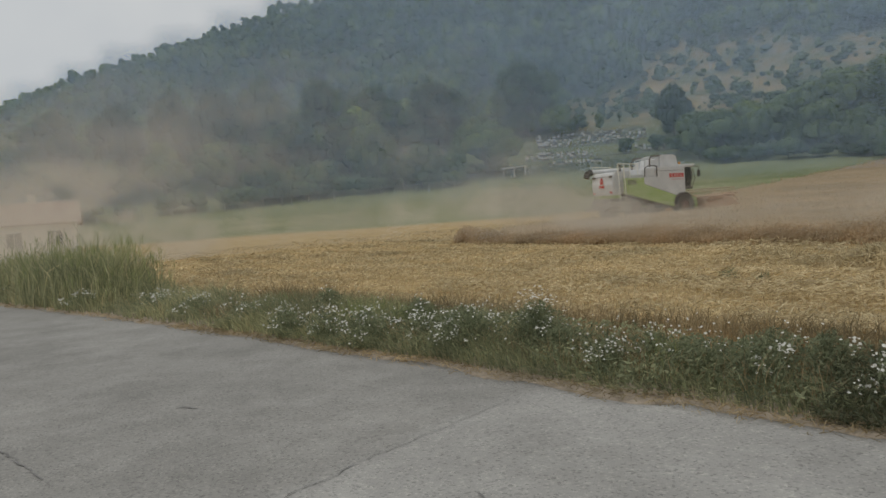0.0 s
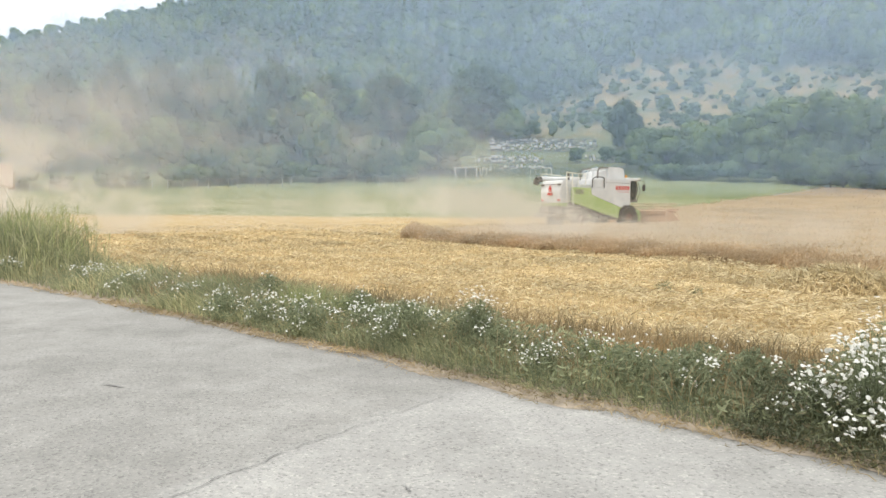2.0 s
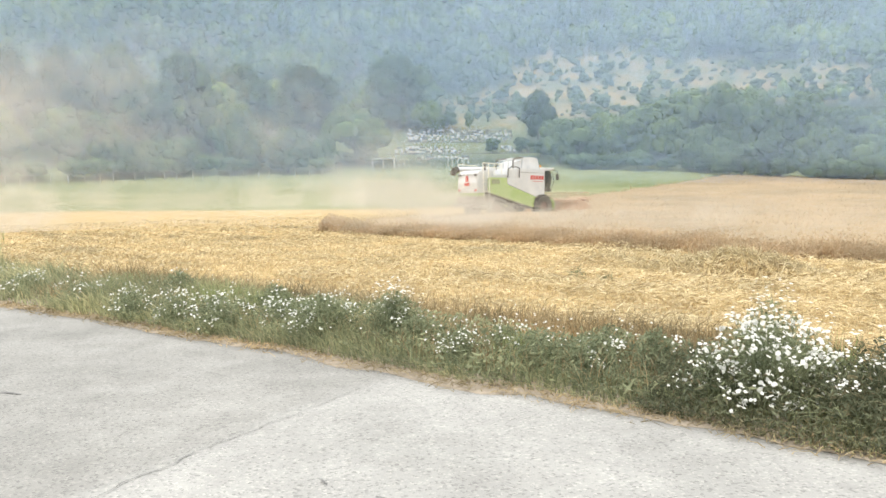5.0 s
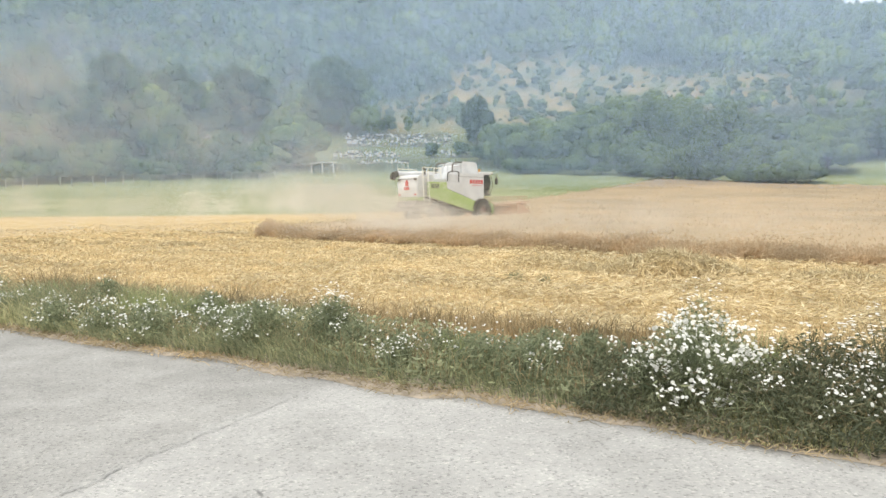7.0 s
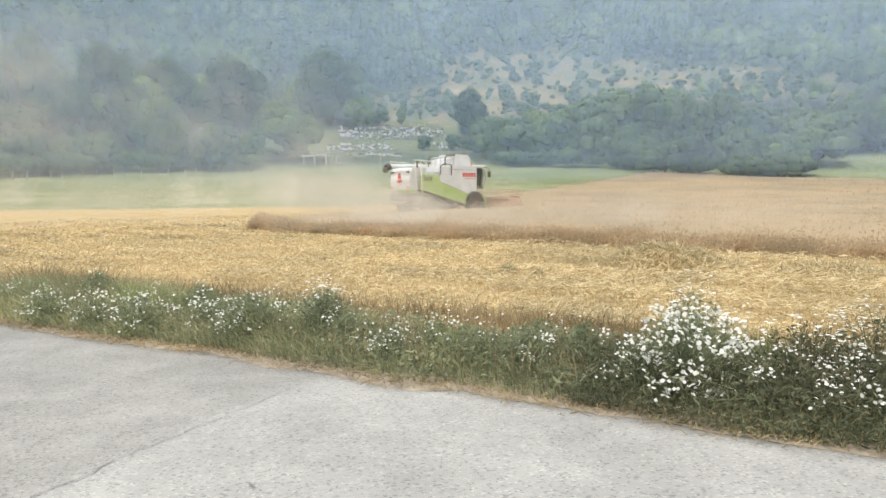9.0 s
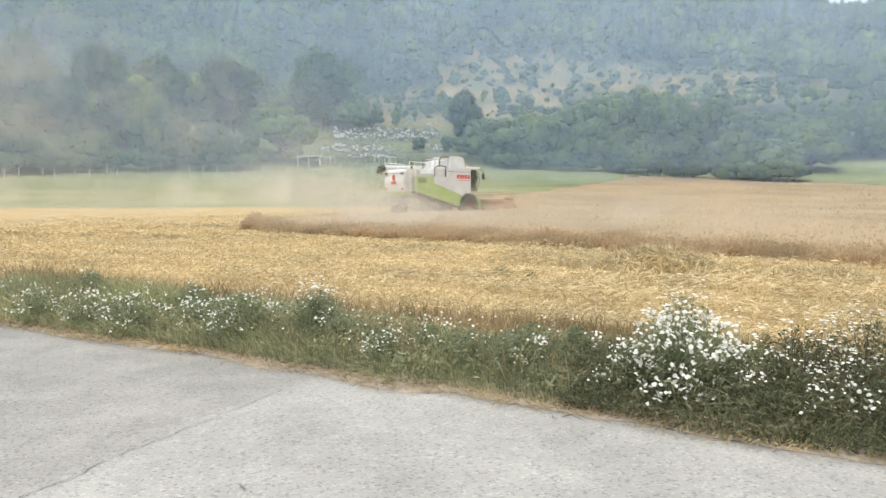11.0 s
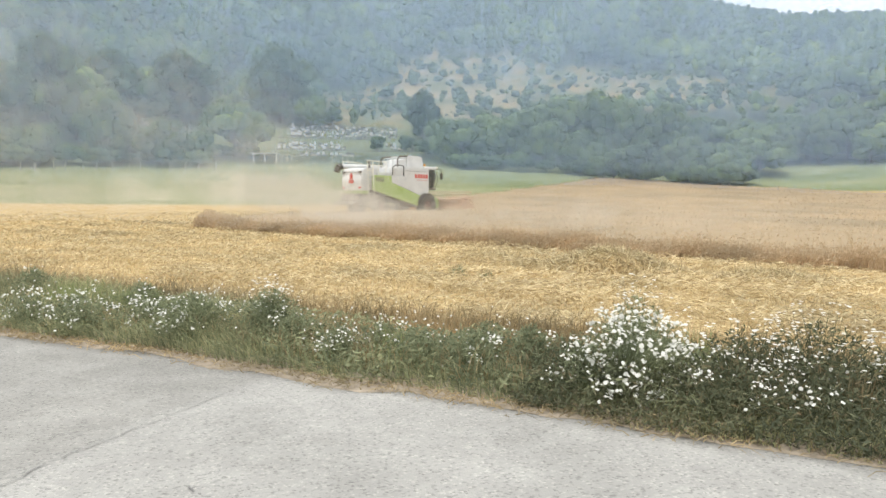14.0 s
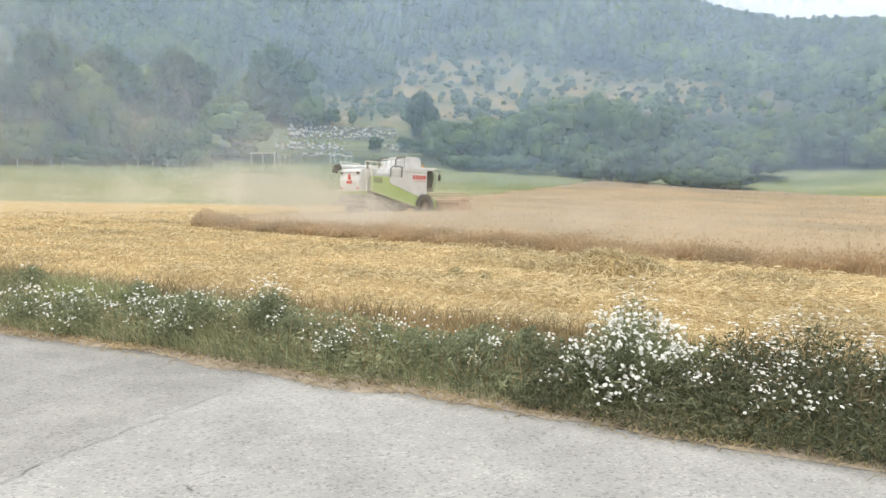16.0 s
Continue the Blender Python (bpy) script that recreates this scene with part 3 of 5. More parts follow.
def build_wheat():
    # the closed canopy, a rough skin just under the ears
    step = 0.4
    gx, gy = np.meshgrid(np.arange(-12, 60, step), np.arange(8, 109, step))
    x, y = gx.ravel() + rng.uniform(-0.13, 0.13, gx.size), gy.ravel() + rng.uniform(-0.13, 0.13, gx.size)
    away = np.ones(x.size, bool)
    for dx, dy in ((1.5, 0), (-1.5, 0), (0, 1.5), (0, -1.5)):
        away &= inside(WHEAT_POLY, x + dx, y + dy)
    z = np.where(away, land(x, y) + wheat_height(x, y) - 0.11 + rng.uniform(-0.05, 0.05, x.size), land(x, y) - 0.05)
    ok = inside(WHEAT_POLY, x, y).reshape(gx.shape)
    w = gx.shape[1]
    i, j = np.nonzero(ok[:-1, :-1] & ok[1:, :-1] & ok[:-1, 1:] & ok[1:, 1:])
    f = np.stack([i * w + j, i * w + j + 1, (i + 1) * w + j + 1, (i + 1) * w + j], 1)
    used, f = np.unique(f, return_inverse=True)
    skin = raw("wheat_canopy", np.stack([x, y, z], 1)[used], f.reshape(-1, 4), WHEAT)
    tagged(skin, "closed canopy of ripe tan wheat", "wheat", "", "stuff")
    # stalks with ears, thick along the cut edges
    n = 130000
    x = rng.uniform(-12, 55, n)
    y = rng.uniform(8, 108, n)
    d = np.hypot(x, y)
    keep = inside(WHEAT_POLY, x, y) & (rng.uniform(0, 1, n) < np.clip(28 / d, 0.15, 1) ** 1.3)
    x, y = x[keep], y[keep]
    t = rng.uniform(0, 1, 34000)
    px, py = np.interp(t, [0, 0.2, 0.5, 0.75, 1], [-9.3, -4.5, -0.1, 5.0, 12.5]), np.interp(t, [0, 0.2, 0.5, 0.75, 1], [32.7, 28.5, 24.7, 20.0, 12.8])
    ragged = 0.45 * cloud_noise(t * 26, t * 0 + 3.3, 14, 3)
    back = np.abs(rng.normal(0, 0.75, t.size)) + ragged
    x2, y2 = px + back * 0.62, py + back * 0.78
    t = rng.uniform(0, 1, 4000)
    x3, y3 = -9.35 - t * 0.4 + np.abs(rng.normal(0, 0.4, t.size)), 32.8 + t * 3.5
    for name, material, x, y, label in (("wheat_stalks", WHEAT, x, y, "dense ripe wheat stalks with drooping tan ears"),
                                        ("wheat_edge", WHEAT_EDGE, np.concatenate([x2, x3]), np.concatenate([y2, y3]), "ragged russet wheat along the last cut")):
        base = np.stack([x, y, land(x, y) - 0.03], 1)
        h = wheat_height(x, y) * rng.uniform(0.5, 1.1, x.size) * np.where(rng.uniform(0, 1, x.size) < 0.14, 1.4, 1.0)
        tip = base + np.stack([rng.normal(0, 0.10, x.size) + 0.05, rng.normal(0, 0.10, x.size), h], 1)
        d = np.hypot(x, y)
        stalks = blades(base, tip, 0.010 + d * 0.00075, 0.3)
        ear = tip + np.stack([rng.normal(0.03, 0.03, x.size), rng.normal(0, 0.03, x.size), np.full(x.size, -0.02)], 1)
        ears = cards(ear, unit(rng.normal(size=(x.size, 3)) * np.array([1, 1, 0.3])), 0.10 + d * 0.0008, 0.018 + d * 0.0007)
        v, f = join([stalks, ears])
        tagged(raw(name, v, f, material), label, "wheat", "", "stuff")


build_wheat()


# ---- the combine harvester ----
WHITE_PAINT = paint("dusty_white_enamel", (0.52, 0.525, 0.525), (0.66, 0.665, 0.66), 1.2, 0.42)
GREEN_PAINT = paint("dusty_light_green_enamel", (0.31, 0.42, 0.13), (0.40, 0.50, 0.21), 1.4, 0.42)
RED_PAINT = paint("red_paint", (0.45, 0.04, 0.03), (0.58, 0.08, 0.06), 3.0, 0.5)
RIM_RED = paint("dusty_dark_red_rim", (0.10, 0.045, 0.035), (0.18, 0.09, 0.07), 3.0, 0.6)
RUST = paint("worn_orange_red_steel", (0.42, 0.26, 0.17), (0.58, 0.42, 0.30), 3.0, 0.6)
DARK_STEEL = paint("dusty_dark_steel", (0.06, 0.055, 0.05), (0.15, 0.13, 0.11), 2.0, 0.6)
RUBBER = paint("dusty_black_rubber", (0.025, 0.024, 0.022), (0.10, 0.09, 0.075), 4.0, 0.85)
CREAM = paint("cream_painted_steel", (0.60, 0.58, 0.50), (0.72, 0.70, 0.62), 3.0, 0.5)
GREY_SHEET = paint("galvanised_grey_sheet", (0.42, 0.43, 0.43), (0.58, 0.59, 0.58), 2.0, 0.45, 0.2)
GLASS, _nt, _b = empty_mat("tinted_cab_glass", 0.06, 0.0, 0.6)
_b.inputs["Base Color"].default_value = (0.035, 0.045, 0.045, 1)
AMBER = paint("amber_lens", (0.6, 0.25, 0.03), (0.7, 0.33, 0.05), 5.0, 0.2)


def add_box(bm, x0, x1, y0, y1, z0, z1, bevel=0.0, segments=2):
    m = Matrix.Translation(((x0 + x1) / 2, (y0 + y1) / 2, (z0 + z1) / 2)) @ Matrix.Diagonal((abs(x1 - x0), abs(y1 - y0), abs(z1 - z0), 1))
    made = bmesh.ops.create_cube(bm, size=1.0, matrix=m)
    if bevel:
        edges = list({e for v in made["verts"] for e in v.link_edges})
        bmesh.ops.bevel(bm, geom=edges, offset=bevel, segments=segments, affect="EDGES", profile=0.6)
    return bm


def box(*dims, bevel=0.0):
    return add_box(bmesh.new(), *dims, bevel=bevel)


def prism(points, y0, y1, bevel=0.0):
    """A plate with the outline of points in x and z, from y0 to y1."""
    bm = bmesh.new()
    a = [bm.verts.new((x, y0, z)) for x, z in points]
    b = [bm.verts.new((x, y1, z)) for x, z in points]
    n = len(points)
    bm.faces.new(a)
    bm.faces.new(b[::-1])
    for i in range(n):
        bm.faces.new((a[i], b[i], b[(i + 1) % n], a[(i + 1) % n]))
    bmesh.ops.recalc_face_normals(bm, faces=bm.faces)
    if bevel:
        bmesh.ops.bevel(bm, geom=list(bm.edges), offset=bevel, segments=2, affect="EDGES")
    return bm


def tube(points, r, sides=8):
    bm = bmesh.new()
    for a, b in zip(points, points[1:]):
        limb(bm, a, b, r, r, sides)
    return bm


def wheel(parent, x, y, r, width, rim_mat):
    """A tyre with lugs and a dished rim, its axle along y."""
    bm = bmesh.new()
    seg = 36
    prof = [(0.44, -0.40), (0.9, -0.5), (0.97, -0.4), (1.0, -0.2), (1.0, 0.2), (0.97, 0.4), (0.9, 0.5), (0.44, 0.40)]
    ring = [[bm.verts.new((x + r * p * math.sin(k * 2 * math.pi / seg), y + width * q, r + r * p * math.cos(k * 2 * math.pi / seg))) for p, q in prof] for k in range(seg)]
    for k in range(seg):
        for i in range(len(prof)):
            j = (i + 1) % len(prof)
            bm.faces.new((ring[k][i], ring[k][j], ring[(k + 1) % seg][j], ring[(k + 1) % seg][i]))
    for k in range(22):
        for side in (-1, 1):
            a = (k + 0.5 * (side > 0)) * 2 * math.pi / 22
            m = Matrix.Translation((x + math.sin(a) * r * 1.01, y + side * width * 0.24, r + math.cos(a) * r * 1.01)) @ Matrix.Rotation(a, 4, "Y") @ Matrix.Rotation(side * 0.6, 4, "Z")
            bmesh.ops.create_cube(bm, size=1.0, matrix=m @ Matrix.Diagonal((0.06, width * 0.5, 0.07, 1)))
    bmesh.ops.recalc_face_normals(bm, faces=bm.faces)
    w = holder("wheel", Matrix())
    w.parent = parent
    part("tyre", bm, RUBBER, w)
    bm = bmesh.new()
    for rr, dep, off in ((0.46, 0.62, 0.0), (0.2, 0.72, 0.0)):
        m = Matrix.Translation((x, y + off, r)) @ Matrix.Rotation(math.pi / 2, 4, "X")
        bmesh.ops.create_cone(bm, cap_ends=True, segments=28, radius1=r * rr, radius2=r * rr * 0.92, depth=width * dep, matrix=m)
    for k in range(8):
        a = k * math.pi / 4
        m = Matrix.Translation((x + math.sin(a) * r * 0.4, y, r + math.cos(a) * r * 0.4)) @ Matrix.Rotation(math.pi / 2, 4, "X")
        bmesh.ops.create_cone(bm, cap_ends=True, segments=6, radius1=0.03, radius2=0.03, depth=width * 0.76, matrix=m)
    part("rim", bm, rim_mat, w, "red painted steel rim")


def build_combine():
    c = holder("combine_harvester", pose(-0.74, 48.0, float(land(-0.74, 48.0)) - 0.05, 0, 0.8, 41))
    part("chassis", box(-2.5, 2.5, -1.05, 1.05, 0.85, 2.3, bevel=0.06), DARK_STEEL, c, "dusty dark steel underbody")
    part("axle", tube([(2.25, -1.3, 0.74), (2.25, 1.3, 0.74)], 0.16), DARK_STEEL, c)
    part("axle", tube([(-1.7, -1.2, 0.62), (-1.7, 1.2, 0.62)], 0.12), DARK_STEEL, c)
    # rear hood with its sloping top
    hood = part("rear_hood", prism([(-3.05, 1.62), (-3.12, 2.3), (-3.0, 2.98), (-2.75, 3.08), (-1.7, 3.1), (-1.7, 1.62)], -1.08, 1.08, 0.05), WHITE_PAINT, c, "white sheet rear hood")
    part("skirt", prism([(-3.0, 1.42), (-3.06, 1.617), (-1.7, 1.617), (-1.7, 1.35)], -1.04, 1.04), GREEN_PAINT, hood)
    bm = bmesh.new()
    add_box(bm, -3.155, -3.12, -0.14, 0.14, 2.35, 2.62)
    add_box(bm, -3.155, -3.12, -0.26, 0.26, 2.1, 2.28)
    add_box(bm, -3.155, -3.12, -0.08, 0.08, 2.62, 2.74)
    part("emblem", bm, RED_PAINT, hood, "red emblem plate")
    part("panel_line", box(-3.13, -3.09, -1.0, 1.0, 2.79, 2.82), DARK_STEEL, hood)
    for y in (-0.86, 0.86):
        part("rear_lamp", box(-3.16, -3.0, y - 0.1, y + 0.1, 2.72, 2.86, bevel=0.02), DARK_STEEL, hood)
        part("reflector", box(-3.14, -3.06, y - 0.09, y + 0.09, 1.75, 1.85, bevel=0.01), RED_PAINT, hood)
    part("straw_chopper", prism([(-3.0, 0.95), (-3.35, 1.0), (-3.1, 1.41), (-1.9, 1.41), (-1.9, 0.9)], -1.0, 1.0, 0.03), DARK_STEEL, c)
    part("spreader_plate", prism([(-3.3, 0.93), (-3.85, 0.72), (-3.83, 0.69), (-3.25, 0.89)], -1.1, 1.1), DARK_STEEL, c)
    # side panels
    green = [(-2.45, 2.63), (-0.9, 2.63), (-0.86, 2.2), (1.99, 1.29), (1.45, 0.68), (0.2, 0.98), (-2.45, 1.66)]
    white = [(-0.895, 2.63), (0.2, 2.63), (0.22, 3.28), (2.46, 3.24), (2.46, 1.33), (2.0, 1.295), (-0.855, 2.205)]
    for s in (-1, 1):
        y0, y1 = sorted((s * 1.3, s * 1.42))
        g = part("side_panel", prism(green, y0, y1, 0.02), GREEN_PAINT, c, "light green side panel")
        w = part("side_panel", prism(white, y0, y1, 0.02), WHITE_PAINT, c, "white side panel with red badge")
        for k in range(5):
            x0 = 1.15 + k * 0.25
            part("badge_bar", box(x0, x0 + 0.19, s * 1.42 - 0.01, s * 1.42 + 0.012, 2.55, 2.83), RED_PAINT, w)
        part("badge_line", box(1.35, 2.3, s * 1.42 - 0.01, s * 1.42 + 0.01, 2.42, 2.45), RED_PAINT, w)
        part("panel_seam", box(0.25, 2.44, s * 1.42 - 0.01, s * 1.42 + 0.008, 3.0, 3.02), DARK_STEEL, w)
        part("wheel_arch", prism([(1.42, 0.85), (1.56, 1.28), (1.95, 1.56), (2.6, 1.56), (2.98, 1.3), (2.98, 1.22), (2.58, 1.49), (2.0, 1.49), (1.64, 1.22), (1.52, 0.85)], min(s * 0.95, s * 1.45), max(s * 0.95, s * 1.45)), DARK_STEEL, c)
        for k in range(5):
            part("louvre", box(-2.2 + k * 0.14, -2.12 + k * 0.14, s * 1.42 - 0.01, s * 1.42 + 0.012, 2.2, 2.5), DARK_STEEL, g)
    # top deck
    part("engine_hood", box(-1.9, -0.75, -1.2, 1.2, 2.3, 2.85, bevel=0.08), GREY_SHEET, c)
    part("air_intake", box(-0.72, 0.15, -1.36, -0.75, 2.6, 3.26, bevel=0.14), WHITE_PAINT, c, "white rounded air intake screen")
    part("intake_seal", tube([(0.2, -1.37, 2.66), (0.2, -1.37, 3.3), (-0.05, -1.37, 3.36), (-0.5, -1.37, 3.36), (-0.78, -1.37, 3.2), (-0.8, -1.37, 2.7)], 0.035), RUBBER, c)
    part("exhaust_pipe", tube([(-1.2, 0.55, 2.8), (-1.2, 0.55, 3.55), (-1.36, 0.55, 3.68)], 0.07, 12), DARK_STEEL, c)
    part("tank_floor", box(-0.6, 2.45, -1.28, 1.28, 2.3, 3.22, bevel=0.05), WHITE_PAINT, c)
    # raised grain tank: open walls with a folded cover
    tank = holder("grain_tank", Matrix())
    tank.parent = c
    outline = [(0.85, 3.2), (0.92, 4.02), (1.05, 4.08), (2.1, 4.05), (2.28, 3.95), (2.42, 3.2)]
    part("wall", prism(outline, -0.9, -0.85), WHITE_PAINT, tank, "white sheet wall")
    part("wall", prism(outline, 0.85, 0.9), WHITE_PAINT, tank, "white sheet wall")
    part("cover", box(1.02, 2.1, -0.86, 0.86, 4.02, 4.085, bevel=0.02), WHITE_PAINT, tank)
    part("front_wall", prism([(2.42, 3.2), (2.29, 3.93), (2.24, 3.93), (2.37, 3.2)], -0.85, 0.85), WHITE_PAINT, tank)
    part("rear_wall", prism([(0.85, 3.2), (0.92, 4.0), (0.97, 4.0), (0.9, 3.2)], -0.85, 0.85), GREY_SHEET, tank)
    for y in (-0.7, -0.25, 0.25, 0.7):
        part("stay", tube([(0.9, y, 3.98), (0.2, y, 3.86), (0.1, y, 3.1)], 0.028), GREY_SHEET, tank)
    for y in (-0.87, 0.87):
        part("hoop", tube([(0.92, y, 4.04), (0.2, y, 3.97), (0.06, y, 3.78), (0.06, y, 3.1)], 0.05), DARK_STEEL, tank)
    part("inner_sheet", prism([(0.14, 3.1), (0.22, 3.72), (0.88, 3.85), (0.88, 3.1)], -0.8, 0.8), WHITE_PAINT, tank)
    # unloading auger
    pipe = part("unloading_auger", tube([(1.4, 1.3, 3.0), (0.6, 1.4, 3.3), (-3.0, 1.3, 3.22)], 0.17, 14), WHITE_PAINT, c, "long white unloading tube")
    part("spout", tube([(-2.95, 1.3, 3.22), (-3.24, 1.3, 3.12), (-3.34, 1.3, 2.85)], 0.21, 14), RUBBER, pipe, "black rubber spout")
    # deck rails and ladder
    for y in (-1.3, 1.3):
        part("hand_rail", tube([(-2.85, y, 3.0), (-2.85, y, 3.55), (-1.3, y, 3.5), (-1.3, y, 2.8)], 0.028), CREAM, c)
        part("mid_rail", tube([(-2.85, y, 3.28), (-1.3, y, 3.24)], 0.02), CREAM, c)
    for x in (-2.4, -1.9):
        part("rail_post", tube([(x, -1.3, 2.65), (x, -1.3, 3.52)], 0.022), CREAM, c)
    ladder = holder("ladder", Matrix())
    ladder.parent = c
    for x in (-3.02, -2.56):
        part("stile", tube([(x, -1.72, 0.75), (x + 0.06, -1.5, 2.9), (x + 0.06, -1.42, 3.55)], 0.024), CREAM, ladder)
    for k in range(8):
        z = 0.85 + k * 0.29
        part("rung", tube([(-3.04, -1.71 + k * 0.031, z), (-2.54, -1.71 + k * 0.031, z)], 0.018), CREAM, ladder)
    part("lower_step", tube([(-2.95, -1.76, 1.05), (-2.95, -1.85, 0.62), (-2.45, -1.85, 0.62), (-2.45, -1.76, 1.05)], 0.03), CREAM, ladder)
    # cab
    cab = holder("cab", Matrix())
    cab.parent = c
    part("glass_body", prism([(2.47, 1.95), (2.47, 3.22), (3.42, 3.22), (3.6, 2.7), (3.4, 1.95)], -0.86, 0.86, 0.03), GLASS, cab, "dark tinted cab glass")
    part("roof", box(2.4, 3.65, -0.98, 0.98, 3.22, 3.42, bevel=0.07), WHITE_PAINT, cab, "white cab roof")
    part("platform", box(2.5, 3.5, -1.0, 1.0, 1.78, 1.95, bevel=0.03), DARK_STEEL, cab)
    for y in (-0.87, 0.87):
        part("pillar", tube([(3.42, y, 1.95), (3.62, y, 2.7), (3.44, y, 3.22)], 0.035), DARK_STEEL, cab)
        part("mirror_arm", tube([(3.5, y, 3.3), (3.72, y * 1.55, 3.2), (3.72, y * 1.55, 2.9)], 0.022), DARK_STEEL, cab)
        part("mirror", box(3.68, 3.76, y * 1.55 - 0.12, y * 1.55 + 0.12, 2.55, 2.98, bevel=0.03), DARK_STEEL, cab)
        part("work_lamp", box(3.58, 3.74, y - 0.12, y + 0.12, 3.3, 3.44, bevel=0.03), CREAM, cab)
    part("beacon", tube([(2.6, -0.8, 3.42), (2.6, -0.8, 3.6)], 0.07, 12), AMBER, cab, "amber beacon")
    part("hand_rail", tube([(3.45, -1.0, 1.9), (3.62, -1.12, 2.5), (3.5, -1.05, 3.1)], 0.025), DARK_STEEL, cab)
    for y in (-1.38, 1.38):
        wheel(c, 2.25, y, 0.74, 0.55, RIM_RED)
        wheel(c, -1.7, y * 0.9, 0.62, 0.4, RIM_RED)
    # feeder house and cutting header
    part("feeder_house", prism([(2.7, 1.1), (2.7, 1.75), (4.2, 1.15), (4.2, 0.45)], -0.7, 0.7, 0.03), GREEN_PAINT, c, "dusty light green feeder house")
    head = holder("header", Matrix())
    head.parent = c
    W = 2.95
    part("back_wall", prism([(4.15, 0.25), (4.15, 1.0), (4.25, 1.02), (4.28, 0.32), (4.9, 0.18), (4.9, 0.14)], -W, W), RUST, head, "worn orange-red header wall")
    part("top_beam", box(4.08, 4.24, -W, W, 1.02, 1.14, bevel=0.02), RUST, head)
    bm = tube([(4.62, -W + 0.05, 0.58), (4.62, W - 0.05, 0.58)], 0.2, 14)
    for k in range(40):
        y = -W + 0.15 + k * (2 * W - 0.3) / 39
        m = Matrix.Translation((4.62, y, 0.58)) @ Matrix.Rotation(math.pi / 2 + (0.25 if y < 0 else -0.25), 4, "X")
        bmesh.ops.create_cone(bm, cap_ends=True, segments=16, radius1=0.31, radius2=0.31, depth=0.015, matrix=m)
    part("intake_auger", bm, DARK_STEEL, head)
    bm = box(4.88, 4.96, -W, W, 0.12, 0.17)
    for k in range(72):
        y = -W + 0.04 + k * (2 * W - 0.08) / 71
        add_box(bm, 4.95, 5.07, y - 0.012, y + 0.012, 0.135, 0.155)
    part("cutter_bar", bm, DARK_STEEL, head)
    for s in (-1, 1):
        part("divider", prism([(4.1, 0.2), (4.1, 1.2), (4.7, 1.1), (5.3, 0.7), (6.0, 0.2), (5.2, 0.14)], min(s * W, s * (W + 0.07)), max(s * W, s * (W + 0.07)), 0.015), RUST, head)
        part("reel_arm", tube([(4.2, s * (W - 0.1), 1.3), (5.15, s * (W - 0.1), 1.22)], 0.05), RUST, head)
    reel = part("reel", tube([(5.15, -W + 0.12, 1.2), (5.15, W - 0.12, 1.2)], 0.07, 10), RUST, head, "orange-red pick-up reel")
    for k in range(6):
        a = k * math.pi / 3 + 0.3
        bx, bz = 5.15 + 0.52 * math.cos(a), 1.2 + 0.52 * math.sin(a)
        bm = tube([(bx, -W + 0.12, bz), (bx, W - 0.12, bz)], 0.03, 6)
        for j in range(30):
            y = -W + 0.2 + j * (2 * W - 0.4) / 29
            limb(bm, (bx, y, bz), (bx + 0.04, y, bz - 0.26), 0.008, 0.005, 4)
        part("bat", bm, RUST, reel)
        for y in (-W + 0.12, -0.9, 0.9, W - 0.12):
            part("spoke", tube([(5.15, y, 1.2), (bx, y, bz)], 0.022, 6), RUST, reel)
    return tagged(c, "white and light green combine harvester cutting ripe wheat", "combine harvester")


build_combine()


# ---- cemetery, fence, shelter and house beyond the field ----
STONE_PALE = paint("white_marble", (0.42, 0.42, 0.42), (0.72, 0.71, 0.70), 2.0, 0.5)
STONE_GREY = paint("grey_granite", (0.05, 0.05, 0.055), (0.16, 0.155, 0.155), 3.0, 0.4)
CONCRETE = paint("weathered_concrete", (0.34, 0.33, 0.30), (0.50, 0.48, 0.44), 2.0, 0.9, 0.0, 0.004)
WIRE = paint("fence_wire", (0.25, 0.25, 0.24), (0.35, 0.34, 0.32), 3.0, 0.5, 0.6)
PLASTER = paint("white_plaster", (0.66, 0.65, 0.61), (0.78, 0.77, 0.73), 0.8, 0.9, 0.0, 0.004)
ROOF_TILE = paint("orange_red_roof_tiles", (0.34, 0.25, 0.21), (0.43, 0.33, 0.285), 2.0, 0.8, 0.0, 0.01)
ROOF_SHEET = paint("white_roof_sheet", (0.70, 0.70, 0.68), (0.82, 0.82, 0.80), 1.0, 0.5)


def make_grave(top, stone, label):
    g = holder("gravestone", Matrix())
    if top == "cross":
        bm = box(-0.07, 0.07, -0.06, 0.06, 0.1, 1.35, bevel=0.01)
        add_box(bm, -0.35, 0.35, -0.055, 0.055, 0.85, 1.0, 0.01)
    else:
        w, h = (0.45, 1.05) if top == "round" else (0.6, 0.9)
        arc = [(w * math.cos(a), h + 0.22 * math.sin(a)) for a in np.linspace(0, math.pi, 9)] if top == "round" else [(w, h), (w * 0.85, h + 0.08), (-w * 0.85, h + 0.08), (-w, h)]
        bm = prism([(-w, 0.15), (w, 0.15)] + arc, -0.08, 0.08, 0.012)
    part("headstone", bm, stone, g)
    part("kerb_slab", box(-0.55, 0.55, -1.3, 0.2, -0.3, 0.14, bevel=0.03), STONE_GREY if stone is STONE_PALE else CONCRETE, g)
    return tagged(g, label, "gravestone", "gravestones in the terraced cemetery")


